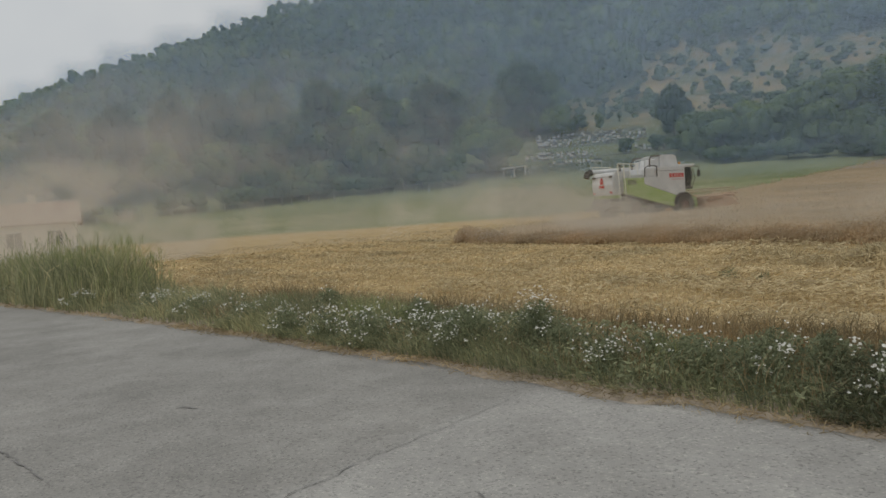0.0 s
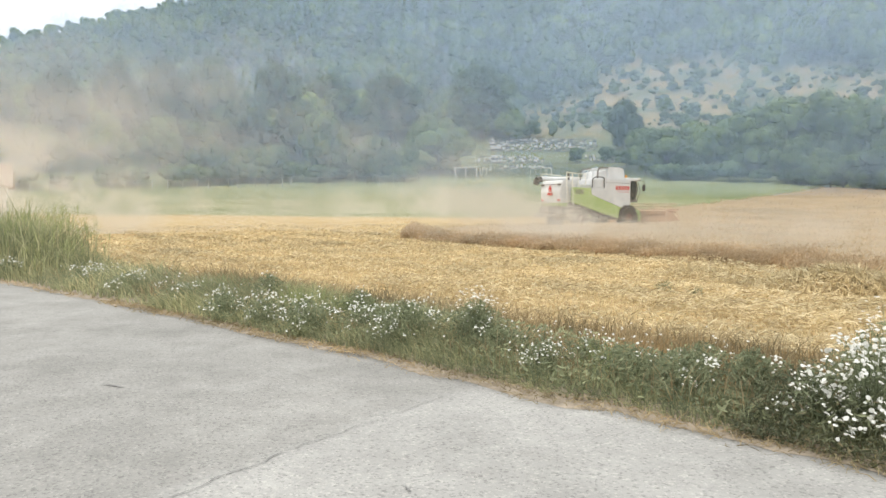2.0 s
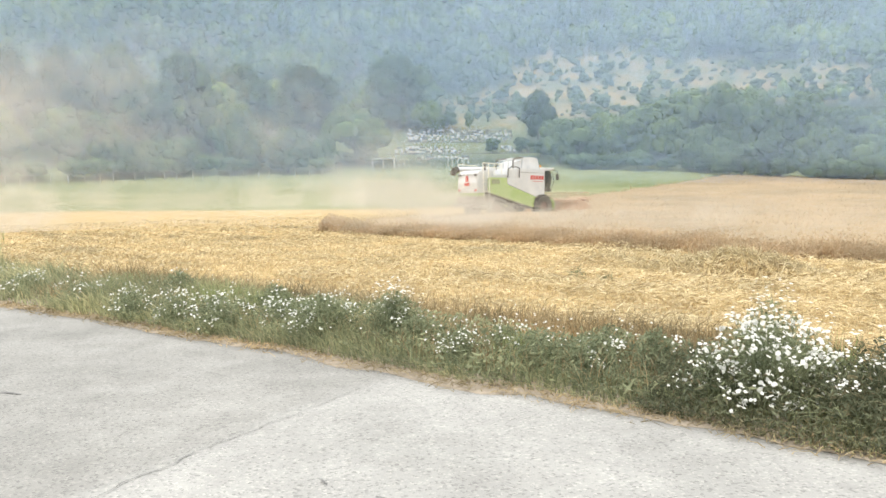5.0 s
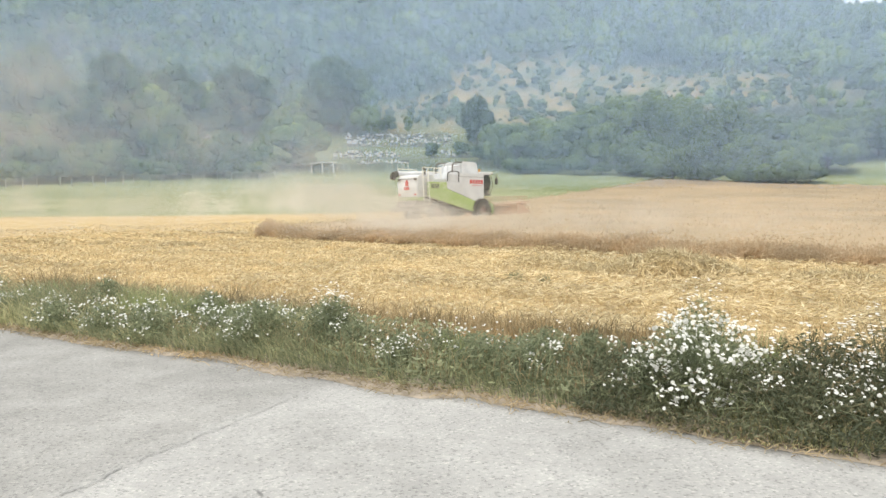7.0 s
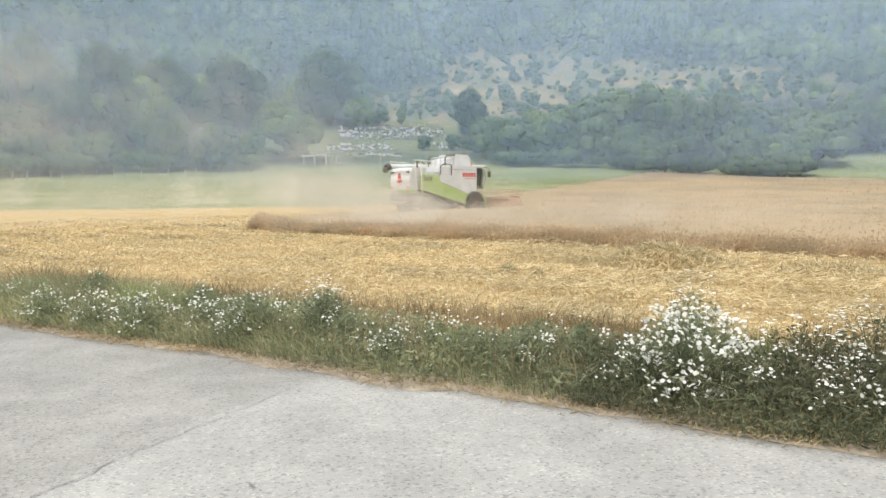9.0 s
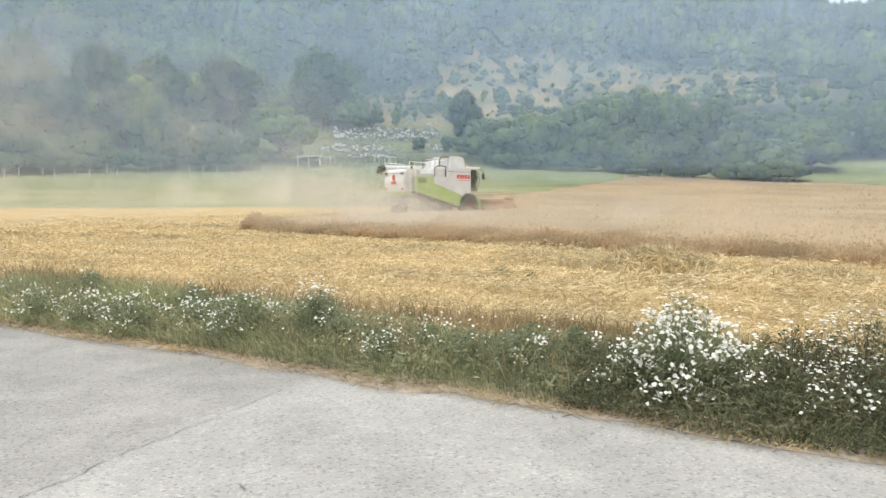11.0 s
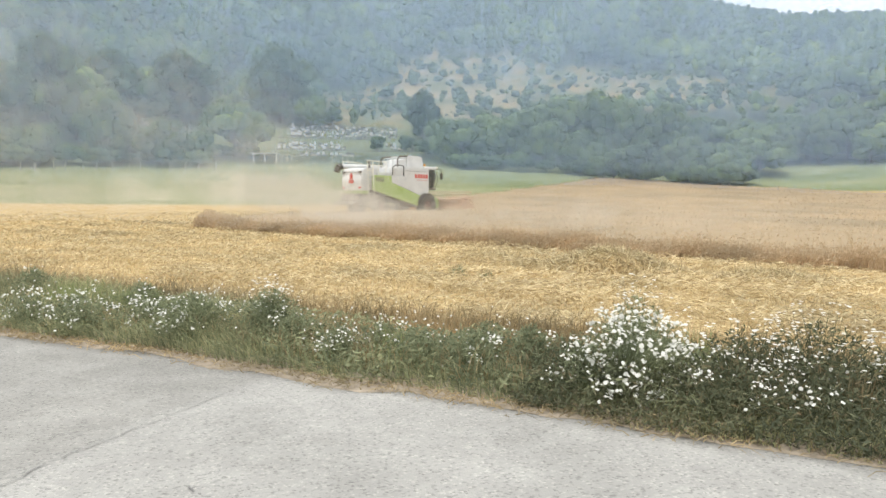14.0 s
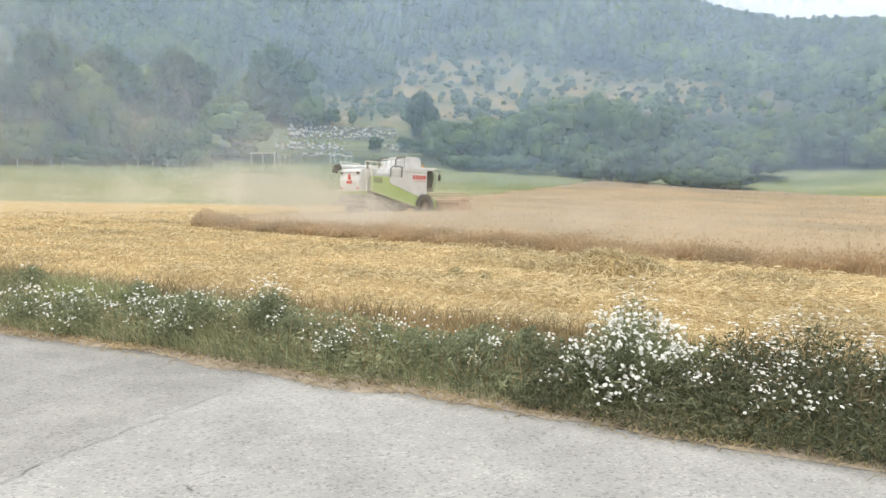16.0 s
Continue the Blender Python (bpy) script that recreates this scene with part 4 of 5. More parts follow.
GRAVES = [make_grave("round", STONE_PALE, "white marble gravestone with rounded top and slab"), make_grave("square", STONE_GREY, "dark granite gravestone with grey concrete slab"),
          make_grave("square", STONE_PALE, "broad white marble gravestone with dark slab"), make_grave("cross", STONE_PALE, "white stone cross on a grave slab")]
laid = 0
for az0, az1, d0, d1, rows_ in [(-9.0, -0.6, 160.5, 172.0, 6), (-10.0, -4.6, 146.5, 151.5, 3), (-2.2, 1.2, 147.5, 151.5, 2), (-20.8, -16.4, 158.0, 167.0, 4), (2.2, 3.1, 161, 166, 3), (-8.2, -4.0, 139.5, 139.6, 1)]:
    for r in range(rows_):
        d = d0 + (d1 - d0) * r / max(rows_ - 1, 1)
        az = az0 + rng.uniform(0, 0.2)
        while az < az1:
            az += rng.uniform(0.24, 0.46)
            if rng.uniform() < 0.1 or laid > 330:
                continue
            x, y = at(az, d + rng.uniform(-0.4, 0.4))
            m = pose(x, y, float(land(x, y)), 0, rng.uniform(-3, 3), rng.uniform(-12, 12) - az)
            k = int(rng.choice(4, p=[0.26, 0.42, 0.20, 0.12]))
            s = rng.uniform(0.38, 0.68)
            if GRAVES[k].name not in first_use:
                first_use.add(GRAVES[k].name)
                GRAVES[k].matrix_basis = m
            else:
                copy_thing(GRAVES[k], m @ Matrix.Scale(1, 4)).scale = (s, s, s)
            laid += 1


def build_terraces():
    for az0, az1, d in ((-9.6, -0.2, 158.6), (-10.4, 2.2, 145.2), (-21.2, -16.0, 156.6), (-7, 0, 174.5)):
        bm = bmesh.new()
        top = []
        for a in np.arange(az0, az1, 0.5):
            ring = []
            for dd, dz in ((-0.15, -0.6), (-0.15, 0.12), (0.15, 0.12), (0.15, -0.6)):
                x, y = at(a, d + dd)
                ring.append(bm.verts.new((x, y, float(land(x, y)) + dz)))
            top.append(ring)
        for p, q in zip(top, top[1:]):
            for i in range(3):
                bm.faces.new((p[i], p[i + 1], q[i + 1], q[i]))
        bm.faces.new(top[0])
        bm.faces.new(top[-1][::-1])
        bmesh.ops.recalc_face_normals(bm, faces=bm.faces)
        tagged(part("terrace_wall", bm, STONE_GREY), "low grey stone cemetery terrace wall", "wall", "cemetery terrace walls", "structure")


build_terraces()


def build_fence():
    fence = holder("field_fence", Matrix())
    tops = []
    for k, az in enumerate(np.arange(-46, -13.5, 1.02) + rng.uniform(-0.25, 0.25, 32)):
        d = 113 + 0.10 * (az + 46) + rng.uniform(-0.4, 0.4)
        x, y = at(az, d)
        z = float(land(x, y))
        h = 1.45 + rng.uniform(-0.35, 0.2)
        bm = prism([(-0.075, -0.3), (0.075, -0.3), (0.065, h), (-0.065, h)], -0.07, 0.07, 0.01)
        post = part("post", bm, CONCRETE, fence)
        post.matrix_basis = pose(x, y, z, rng.uniform(-3, 3), rng.uniform(-3, 3), 20)
        tops.append((x, y, z))
    for h in (0.5, 1.0, 1.5):
        part("wire", tube([(x, y, z + h) for x, y, z in tops], 0.012, 4), WIRE, fence)
    tagged(fence, "pale concrete post fence with wires at meadow edge", "fence")


build_fence()


def build_shelter():
    x, y = at(-10.6, 128)
    s = holder("shelter", pose(x, y, float(land(x, y)), 0, 0, 12))
    part("roof", prism([(-2.3, 2.35), (-2.3, 2.45), (2.1, 2.75), (2.1, 2.65)], -1.3, 1.3), ROOF_SHEET, s, "white sloping roof sheet")
    for px, h in ((-2.0, 2.37), (-0.1, 2.5), (1.9, 2.64)):
        for py in (-1.15, 1.15):
            part("post", box(px - 0.07, px + 0.07, py - 0.07, py + 0.07, -0.2, h), PLASTER, s)
    s.scale = (1, 1, 0.68)
    tagged(s, "small open white roofed shelter by the cemetery", "shelter")
    for k, az in enumerate((-9.6, -9.1, -8.75, -5.2, -4.4, -3.9)):
        x, y = at(az, 130)
        g = holder("gate_hoop", pose(x, y, float(land(x, y)), 0, 0, 15))
        part("arch", tube([(0.42 * math.cos(a), 0, 1.0 + 0.45 * math.sin(a)) for a in np.linspace(0, math.pi, 9)], 0.05, 6), PLASTER, g)
        for px in (-0.42, 0.42):
            part("leg", tube([(px, 0, -0.2), (px, 0, 1.02)], 0.05, 6), PLASTER, g)
        tagged(g, "white painted hoop frame by the cemetery", "hoop", "hoops by the cemetery")


build_shelter()


def build_house():
    h = holder("house", pose(-53.0, 49.5, float(land(-53.0, 49.5)), 0, 0, 43))
    part("wall", box(-7, 3.4, -4, 4, -0.3, 3.0, bevel=0.02), PLASTER, h, "white plastered wall")
    bm = bmesh.new()
    for s in (-1, 1):
        q = [(-7.5, s * 4.5, 2.75), (3.9, s * 4.5, 2.75), (3.9, 0, 4.75), (-7.5, 0, 4.75)]
        vs = [bm.verts.new(p) for p in q] + [bm.verts.new((p[0], p[1], p[2] + 0.16)) for p in q]
        for f in ((0, 1, 2, 3), (4, 5, 6, 7), (0, 1, 5, 4), (1, 2, 6, 5), (2, 3, 7, 6), (3, 0, 4, 7)):
            bm.faces.new([vs[i] for i in f])
    bmesh.ops.recalc_face_normals(bm, faces=bm.faces)
    roof = part("roof", bm, ROOF_TILE, h, "faded orange-red tiled roof")
    for s in (-1, 1):
        for k in range(26):
            x = -7.4 + k * 0.44
            part("roof_tile_row", tube([(x, s * 4.5, 2.93), (x, 0, 4.93)], 0.06, 5), ROOF_TILE, roof)
    bm = bmesh.new()
    for x in (-6.98, 3.38):
        a = [bm.verts.new((x + o, y, z)) for o in (-0.1, 0.1) for y, z in ((-4, 2.99), (4, 2.99), (0, 4.7))]
        bm.faces.new(a[:3])
        bm.faces.new(a[3:])
        for i in range(3):
            j = (i + 1) % 3
            bm.faces.new((a[i], a[j], a[3 + j], a[3 + i]))
    bmesh.ops.recalc_face_normals(bm, faces=bm.faces)
    part("gable", bm, PLASTER, h)
    part("chimney", box(-0.3, 0.3, 0.5, 1.1, 4.2, 5.6, bevel=0.02), PLASTER, roof)
    for x in (-4.6, -1.2, 1.8):
        w = part("window", box(x - 0.55, x + 0.55, -4.04, -3.95, 1.0, 2.2), GLASS, h)
        part("frame", add_box(add_box(box(x - 0.65, x + 0.65, -4.06, -3.97, 2.2, 2.3), x - 0.65, x + 0.65, -4.1, -3.97, 0.9, 1.0), x - 0.04, x + 0.04, -4.07, -3.97, 1.0, 2.2), WHITE_PAINT, w)
    tagged(h, "low white house with faded red tiled roof", "house")


build_house()


# ---- stubble and straw ----
def across(x, y):
    return x * 0.62 + y * 0.785


def build_straw():
    n = 400000
    # thicker near the road, thinner far off
    d = 6.5 + 45 * rng.uniform(0, 1, n) ** 1.7
    az = np.radians(rng.uniform(-52, 42, n))
    x, y = d * np.sin(az), d * np.cos(az)
    row = across(x, y) + 0.35 * np.sin(x * 0.35) + 0.15 * np.sin(x * 1.3)
    swath = np.clip(np.cos(row * 2 * math.pi / 2.1), -1, 1) * 0.5 + 0.5
    run = x * 0.785 - y * 0.62
    lump = np.clip(0.5 + 0.42 * cloud_noise(run * 0.28, row * 1.5, 33, 4), 0, 1)
    keep = (y > road_edge(x) + 2.0) & ~inside(WHEAT_POLY, x, y) & (rng.uniform(0, 1, n) < 0.16 + 0.84 * (0.35 + 0.65 * swath) * lump ** 1.8 * 1.15)
    x, y, swath, lump, d = (a[keep] for a in (x, y, swath, lump, d))
    z = land(x, y) + 0.02 + (0.3 + 0.7 * swath) * lump ** 1.5 * rng.uniform(0, 1, x.size) * 0.26
    ang = np.where(rng.uniform(0, 1, x.size) < 0.6, rng.normal(-0.67, 0.5, x.size), rng.uniform(0, math.pi, x.size))
    L = rng.uniform(0.07, 0.24, x.size)
    way = np.stack([np.cos(ang), np.sin(ang), rng.normal(0.05, 0.22, x.size)], 1) * L[:, None]
    a = np.stack([x, y, z], 1)
    side = unit(np.cross(way, rng.normal(size=way.shape) + np.array([0, 0, 1.5]))) * (0.003 + 0.00048 * d)[:, None]
    v = np.stack([a - side, a + way * 0.5 - side + np.array([0, 0, 0.02]), a + way, a + way * 0.5 + side + np.array([0, 0, 0.02])], 1).reshape(-1, 3)
    f = np.arange(len(v)).reshape(-1, 4)
    tagged(raw("cut_straw", v, f, STRAW), "golden cut straw lying in swaths on the field", "straw", "", "stuff")
    # upright stubble in drilled rows
    n = 75000
    d = 6.5 + 26 * rng.uniform(0, 1, n) ** 1.4
    az = np.radians(rng.uniform(-52, 42, n))
    x, y = d * np.sin(az), d * np.cos(az)
    w = np.round(across(x, y) / 0.16) * 0.16 - across(x, y)
    x, y = x + w * 0.62, y + w * 0.785
    keep = (y > road_edge(x) + 1.7) & ~inside(WHEAT_POLY, x, y)
    x, y, d = x[keep], y[keep], d[keep]
    base = np.stack([x, y, land(x, y) - 0.02], 1)
    tip = base + np.stack([rng.normal(0, 0.03, x.size), rng.normal(0, 0.03, x.size), rng.uniform(0.05, 0.15, x.size)], 1)
    side = np.stack([0.003 + 0.0004 * d, np.zeros(x.size), np.zeros(x.size)], 1)
    v = np.stack([base - side, base + side, tip], 1).reshape(-1, 3)
    tagged(raw("stubble", v, np.arange(len(v)).reshape(-1, 3), STRAW), "short upright wheat stubble in rows", "stubble", "", "stuff")


build_straw()


def build_windrows():
    """Low uneven lines of straw, as the chopper left them, along the last passes."""
    out = []
    for k in range(110):
        d, az = rng.uniform(10, 40) ** 0.5 * 6.3, radians(rng.uniform(-42, 36))
        x0, y0 = d * math.sin(az), d * math.cos(az)
        long, wide, high = rng.uniform(1.5, 6.0), rng.uniform(0.10, 0.22), rng.uniform(0.05, 0.13)
        n = int(long * 75)
        a, b = rng.uniform(-0.5, 0.5, n) * long, rng.normal(0, wide, n)
        b = b + 0.25 * np.sin(a * 0.9 + k)
        x, y = x0 + a * 0.785 + b * 0.62, y0 - a * 0.62 + b * 0.785
        rise = high * (0.6 + 0.4 * np.sin(a * 2.3 + k * 1.7)) * np.exp(-(b / wide) ** 2 * 0.4)
        ok = (y > road_edge(x) + 2.6) & ~inside(WHEAT_POLY, x, y)
        if ok.sum() < 20:
            continue
        p = np.stack([x, y, land(x, y) + 0.03 + rise * rng.uniform(0.3, 1, n)], 1)[ok]
        ang = rng.normal(-0.67, 0.6, len(p))
        way = np.stack([np.cos(ang), np.sin(ang), rng.normal(0, 0.2, len(p))], 1)
        out.append(blades(p, p + way * rng.uniform(0.1, 0.26, len(p))[:, None], 0.006 + 0.0008 * d, 0.1))
    v, f = join(out)
    tagged(raw("straw_windrows", v, f, STRAW), "low golden straw lines along the harvested passes", "straw", "", "stuff")


build_windrows()


def straw_heap(x, y, r, h, n, label, mat):
    p = rng.normal(0, 0.42, (n, 2)) * r
    z = h * np.exp(-(p ** 2).sum(1) / (0.5 * r * r)) * rng.uniform(0.2, 1, n)
    c = np.stack([p[:, 0] * 1.5, p[:, 1], z], 1)
    v, f = cards(c, unit(rng.normal(size=(n, 3)) + np.array([0, 0, 1.2])), rng.uniform(0.2, 0.5, n), 0.02)
    ob = raw("straw_heap", v, f, mat)
    ob.matrix_basis = pose(x, y, float(land(x, y)), 0, 0, -38)
    return tagged(ob, label, "straw heap", "loose heaps on the stubble", "stuff")


straw_heap(4.6, 15.0, 1.3, 0.55, 4200, "loose golden straw heap on the stubble", STRAW)
straw_heap(2.4, 17.5, 0.8, 0.2, 1100, "low loose straw heap on the stubble", STRAW)
straw_heap(7.2, 13.2, 0.9, 0.22, 1300, "low loose straw heap on the stubble", STRAW)
straw_heap(1.27, 14.2, 0.13, 0.12, 110, "small dark weed tuft in the stubble", HERB)
straw_heap(1.75, 13.7, 0.08, 0.06, 50, "small dark weed tuft in the stubble", HERB)


# ---- the verge ----
def along(t, off):
    """A place beside the road: t its x, off metres in from the edge."""
    return t + off * 0.5, road_edge(t) + off * 0.86


def build_verge():
    # crumbled edge of the road
    xs = np.concatenate([np.arange(-60, -22, 1.5), np.arange(-22, 12, 0.2), np.arange(12, 40, 1.5)])
    X, Y, Z = [], [], []
    for off, z in ((-0.11, 0.0145), (0.0, 0.024), (0.25, 0.04), (0.9, 0.05), (2.6, 0.03), (2.9, -0.05)):
        wob = (0.05 * np.sin(xs * 1.7) + 0.04 * np.sin(xs * 4.3) + 0.03 * np.sin(xs * 9.1) + rng.normal(0, 0.025, xs.size)) * (off < -0.1)
        here = np.interp(xs, [1.0, 2.2], [off, -0.03]) if off < 0 else off
        X.append(xs + here * 0.5)
        Y.append(road_edge(xs) + (here + wob) * 0.86)
        Z.append(np.full(xs.size, z) + 0.012 * np.sin(xs * 4 + off * 7) * (off > 0.1))
    k = xs.size
    v = np.stack([np.array(X), np.array(Y), np.array(Z)], -1).reshape(-1, 3)
    i, j = np.meshgrid(np.arange(len(X) - 1), np.arange(k - 1), indexing="ij")
    f = np.stack([i * k + j, i * k + j + 1, (i + 1) * k + j + 1, (i + 1) * k + j], -1).reshape(-1, 4)
    tagged(raw("verge_soil", v, f, SOIL, None, True), "dry brown soil strip along the road", "soil", "", "structure")
    # green grass
    n = 50000
    t = np.concatenate([rng.uniform(-7, 6.5, int(n * 0.68)), rng.uniform(-32, -7, n - int(n * 0.68))])
    off = rng.beta(1.1, 1.6, n) * np.interp(t, [-12, -4, -1, 2.2, 3, 6], [2.4, 2.1, 1.5, 1.6, 1.9, 2.0]) + np.interp(t, [0.5, 1.5], [0.05, -0.02])
    keep = (t < -0.9) | (t > 1.4) | (off < 0.85) | (rng.uniform(0, 1, n) < 0.35)
    t, off = t[keep], off[keep]
    n = t.size
    thick = 0.62 + 0.38 * np.sin(t * 1.9 + np.sin(off * 2 + t))
    x, y = along(t, off)
    base = np.stack([x, y, np.full(n, 0.02)], 1)
    h = (0.07 + 0.36 * np.sin(np.clip(off / 2.6, 0, 1) * math.pi) ** 0.55) * rng.uniform(0.55, 1.35, n) * (0.65 + 0.5 * thick)
    h *= np.interp(t, [-30, -12, -6, -2, -0.8, 1.8, 2.6, 6], [1.4, 1.2, 0.82, 0.62, 0.36, 0.36, 0.75, 0.8])
    lean = rng.normal(0, 0.33, (n, 2)) * h[:, None] + np.array([-0.03, -0.06])
    tip = base + np.concatenate([lean, h[:, None]], 1)
    d = np.hypot(x, y)
    v, f = blades(base, tip, 0.006 + 0.0005 * d, 0.3)
    tagged(raw("verge_grass", v, f, GRASS), "uncut green roadside grass with some dry blades", "grass", "", "stuff")
    # pale dry grass, flattened along the road and standing at the field
    n = 22000
    t = np.concatenate([rng.uniform(-8, 6.5, int(n * 0.75)), rng.uniform(-30, -8, n - int(n * 0.75))])
    near = rng.uniform(0, 1, n) < np.interp(t, [1.2, 2.2], [0.2, 0.07])
    off = np.where(near, rng.normal(-0.03, 0.10, n), 2.7 - np.interp(t, [0.9, 2.0], [2.4, 1.5]) * rng.uniform(0, 1, n) ** 1.3)
    x, y = along(t, off)
    h = np.where(near, rng.uniform(0.0, 0.04, n), rng.uniform(0.12, 0.38, n))
    base = np.stack([x, y, np.full(n, 0.03)], 1)
    lean = rng.normal(0, 1, (n, 2)) * np.where(near, 0.08, 0.1)[:, None]
    tip = base + np.concatenate([lean, h[:, None]], 1)
    v, f = blades(base, tip, 0.005 + 0.0004 * np.hypot(x, y), 0.2)
    tagged(raw("dry_grass", v, f, DRY_GRASS), "pale dry grass along road edge and field", "grass", "", "stuff")
    # russet stubble where the verge thins out
    n = 9000
    t = rng.normal(0.2, 1.3, n)
    off = rng.uniform(1.0, 3.0, n)
    x, y = along(t, off)
    base = np.stack([x, y, land(x, y) - 0.01], 1)
    tip = base + np.concatenate([rng.normal(0, 0.06, (n, 2)), rng.uniform(0.08, 0.24, (n, 1))], 1)
    v, f = blades(base, tip, 0.008, 0.2)
    tagged(raw("russet_stubble", v, f, RUSSET), "russet-brown stubble behind the thin verge", "stubble", "", "stuff")
    # long arching blades that lean over the road's edge
    n = 1500
    t = rng.uniform(-4, 6.2, n)
    x, y = along(t, rng.uniform(0.12, 0.9, n))
    base = np.stack([x, y, np.full(n, 0.03)], 1)
    tip = base + np.stack([rng.normal(0.02, 0.16, n), rng.normal(-0.12, 0.12, n), rng.uniform(0.08, 0.34, n)], 1)
    v, f = blades(base, tip, 0.008, 0.35)
    tagged(raw("arching_grass", v, f, HERB), "long arching grass blades leaning over the road edge", "grass", "", "stuff")
    # dense dark herbs behind the road's edge
    n = 30000
    t = rng.uniform(0.9, 6.3, n)
    off = rng.beta(1.0, 1.6, n) * 1.5 - 0.03
    x, y = along(t, off)
    tall = np.interp(off, [0.05, 0.2, 0.5, 1.6], [0.12, 0.30, 0.40, 0.42]) * (0.85 + 0.3 * cloud_noise(t * 1.4, off * 1.2 + 9, 41, 3))
    v, f = cards(np.stack([x, y, 0.03 + tall * rng.uniform(0, 1, n) ** 0.8], 1), unit(rng.normal(size=(n, 3)) + np.array([0, -0.2, 0.5])), rng.uniform(0.03, 0.09, n), rng.uniform(0.006, 0.015, n))
    tagged(raw("verge_herbs", v, f, HERB_DARK), "dense dark green herbs behind the road edge", "weeds", "", "stuff")
    # broad weed leaves low down
    n = 22000
    t = np.concatenate([rng.uniform(-7, 6.5, int(n * 0.75)), rng.uniform(-25, -7, n - int(n * 0.75))])
    off = rng.beta(1.6, 1.8, n) * np.where((t > -0.9) & (t < 1.4), 1.35, 2.2) + 0.12
    x, y = along(t, off)
    z = rng.uniform(0.03, 1, n) * (0.08 + 0.26 * np.sin(np.clip(off / 2.4, 0, 1) * math.pi))
    v, f = cards(np.stack([x, y, z], 1), unit(rng.normal(size=(n, 3)) + np.array([0, -0.3, 0.7])), rng.uniform(0.04, 0.11, n), rng.uniform(0.012, 0.035, n))
    tagged(raw("verge_weeds", v, f, HERB), "low broad-leaved green weeds in the verge", "weeds", "", "stuff")


build_verge()


def flower_heads(c, r, up):
    """Shallow six-sided dishes, one for each head."""
    n = len(c)
    a = unit(np.cross(up, rng.normal(size=(n, 3))))
    b = np.cross(up, a)
    rim = [c + (a * math.cos(k * math.pi / 3) + b * math.sin(k * math.pi / 3)) * (r * rng.uniform(0.8, 1.15, n))[:, None] - up * (r * 0.28)[:, None] for k in range(6)]
    v = np.stack([c] + rim, 1).reshape(-1, 3)
    i = np.arange(n)[:, None] * 7
    f = np.concatenate([i + np.array([0, 1 + k, 1 + (k + 1) % 6]) for k in range(6)])
    return v, f


def flower_clump(x, y, height, radius, heads, size, leaves, label, flat=False, low=0.35, mat=HERB):
    c = holder("wildflower_clump", pose(x, y, 0.03))
    heads = int(heads * 2.2)
    size = size * 0.64
    sprig = rng.normal(0, 0.45, (max(heads // 6, 2), 2)) * radius
    if not flat:
        turn = rng.uniform(0, 2 * math.pi, len(sprig))
        sprig = np.stack([np.cos(turn), np.sin(turn)], 1) * (radius * np.sqrt(rng.uniform(0, 1, len(sprig))))[:, None]
    own = rng.integers(0, len(sprig), heads)
    p = sprig[own] + rng.normal(0, 0.045, (heads, 2))
    rr = np.hypot(p[:, 0], p[:, 1]) / radius
    if flat:
        z = height * (1 - 0.25 * rr ** 2) * rng.uniform(0.5, 1.05, heads)
    else:
        z = height * (low + (1 - low) * rng.uniform(0, 1, len(sprig))[own] ** 0.8) * (1 - 0.2 * rr) + rng.normal(0, 0.028, heads)
        p = p - np.stack([np.zeros(heads), 0.45 * radius * np.clip(1 - z / height, 0, 1)], 1)
    tip = np.stack([p[:, 0], p[:, 1], z], 1)
    base = np.concatenate([p * 0.35 + rng.normal(0, 0.05, (heads, 2)), np.zeros((heads, 1))], 1)
    v, f = blades(base, tip - np.array([0, 0, 0.005]), 0.007, 0.2)
    raw("stemwork", v, f, mat, c)["kind"] = "stuff"
    n = leaves
    q = rng.normal(0, 0.45, (n, 2)) * radius
    lz = height * 0.86 * rng.uniform(0.02, 1, n) * (1 - 0.35 * np.clip(np.hypot(q[:, 0], q[:, 1]) / radius, 0, 1))
    v, f = cards(np.stack([q[:, 0] * 0.95, q[:, 1] * 0.95, lz], 1), unit(rng.normal(size=(n, 3))), rng.uniform(0.03, 0.10, n), rng.uniform(0.006, 0.02, n))
    raw("foliage", v, f, mat, c)["kind"] = "stuff"
    if heads > 10:
        up = unit(rng.normal(0, 0.45, (heads, 3)) + np.array([0, -0.45, 0.8]))
        if flat:
            up = unit(rng.normal(0, 0.12, (heads, 3)) + np.array([0, -0.1, 1]))
        v, f = flower_heads(tip, size * rng.uniform(0.7, 1.25, heads), up)
        raw("blossom", v, f, PETAL, c)["kind"] = "stuff"
    return tagged(c, label, "wildflowers", "flowering clumps along the verge")


def scattered_flowers():
    n = 750
    t = np.concatenate([rng.uniform(-8, 6, 450), rng.uniform(-22, -8, 300)])
    off = rng.beta(2, 2, n) * 1.9 + 0.25
    x, y = along(t, off)
    c = np.stack([x, y, rng.uniform(0.14, 0.46, n)], 1)
    v, f = flower_heads(c, 0.008 + 0.0006 * np.hypot(x, y) * rng.uniform(0.4, 1.2, n), unit(rng.normal(0, 0.4, (n, 3)) + np.array([0, -0.4, 0.8])))
    tagged(raw("scattered_blossom", v, f, PETAL), "small white flowers scattered through the verge", "wildflowers", "", "stuff")


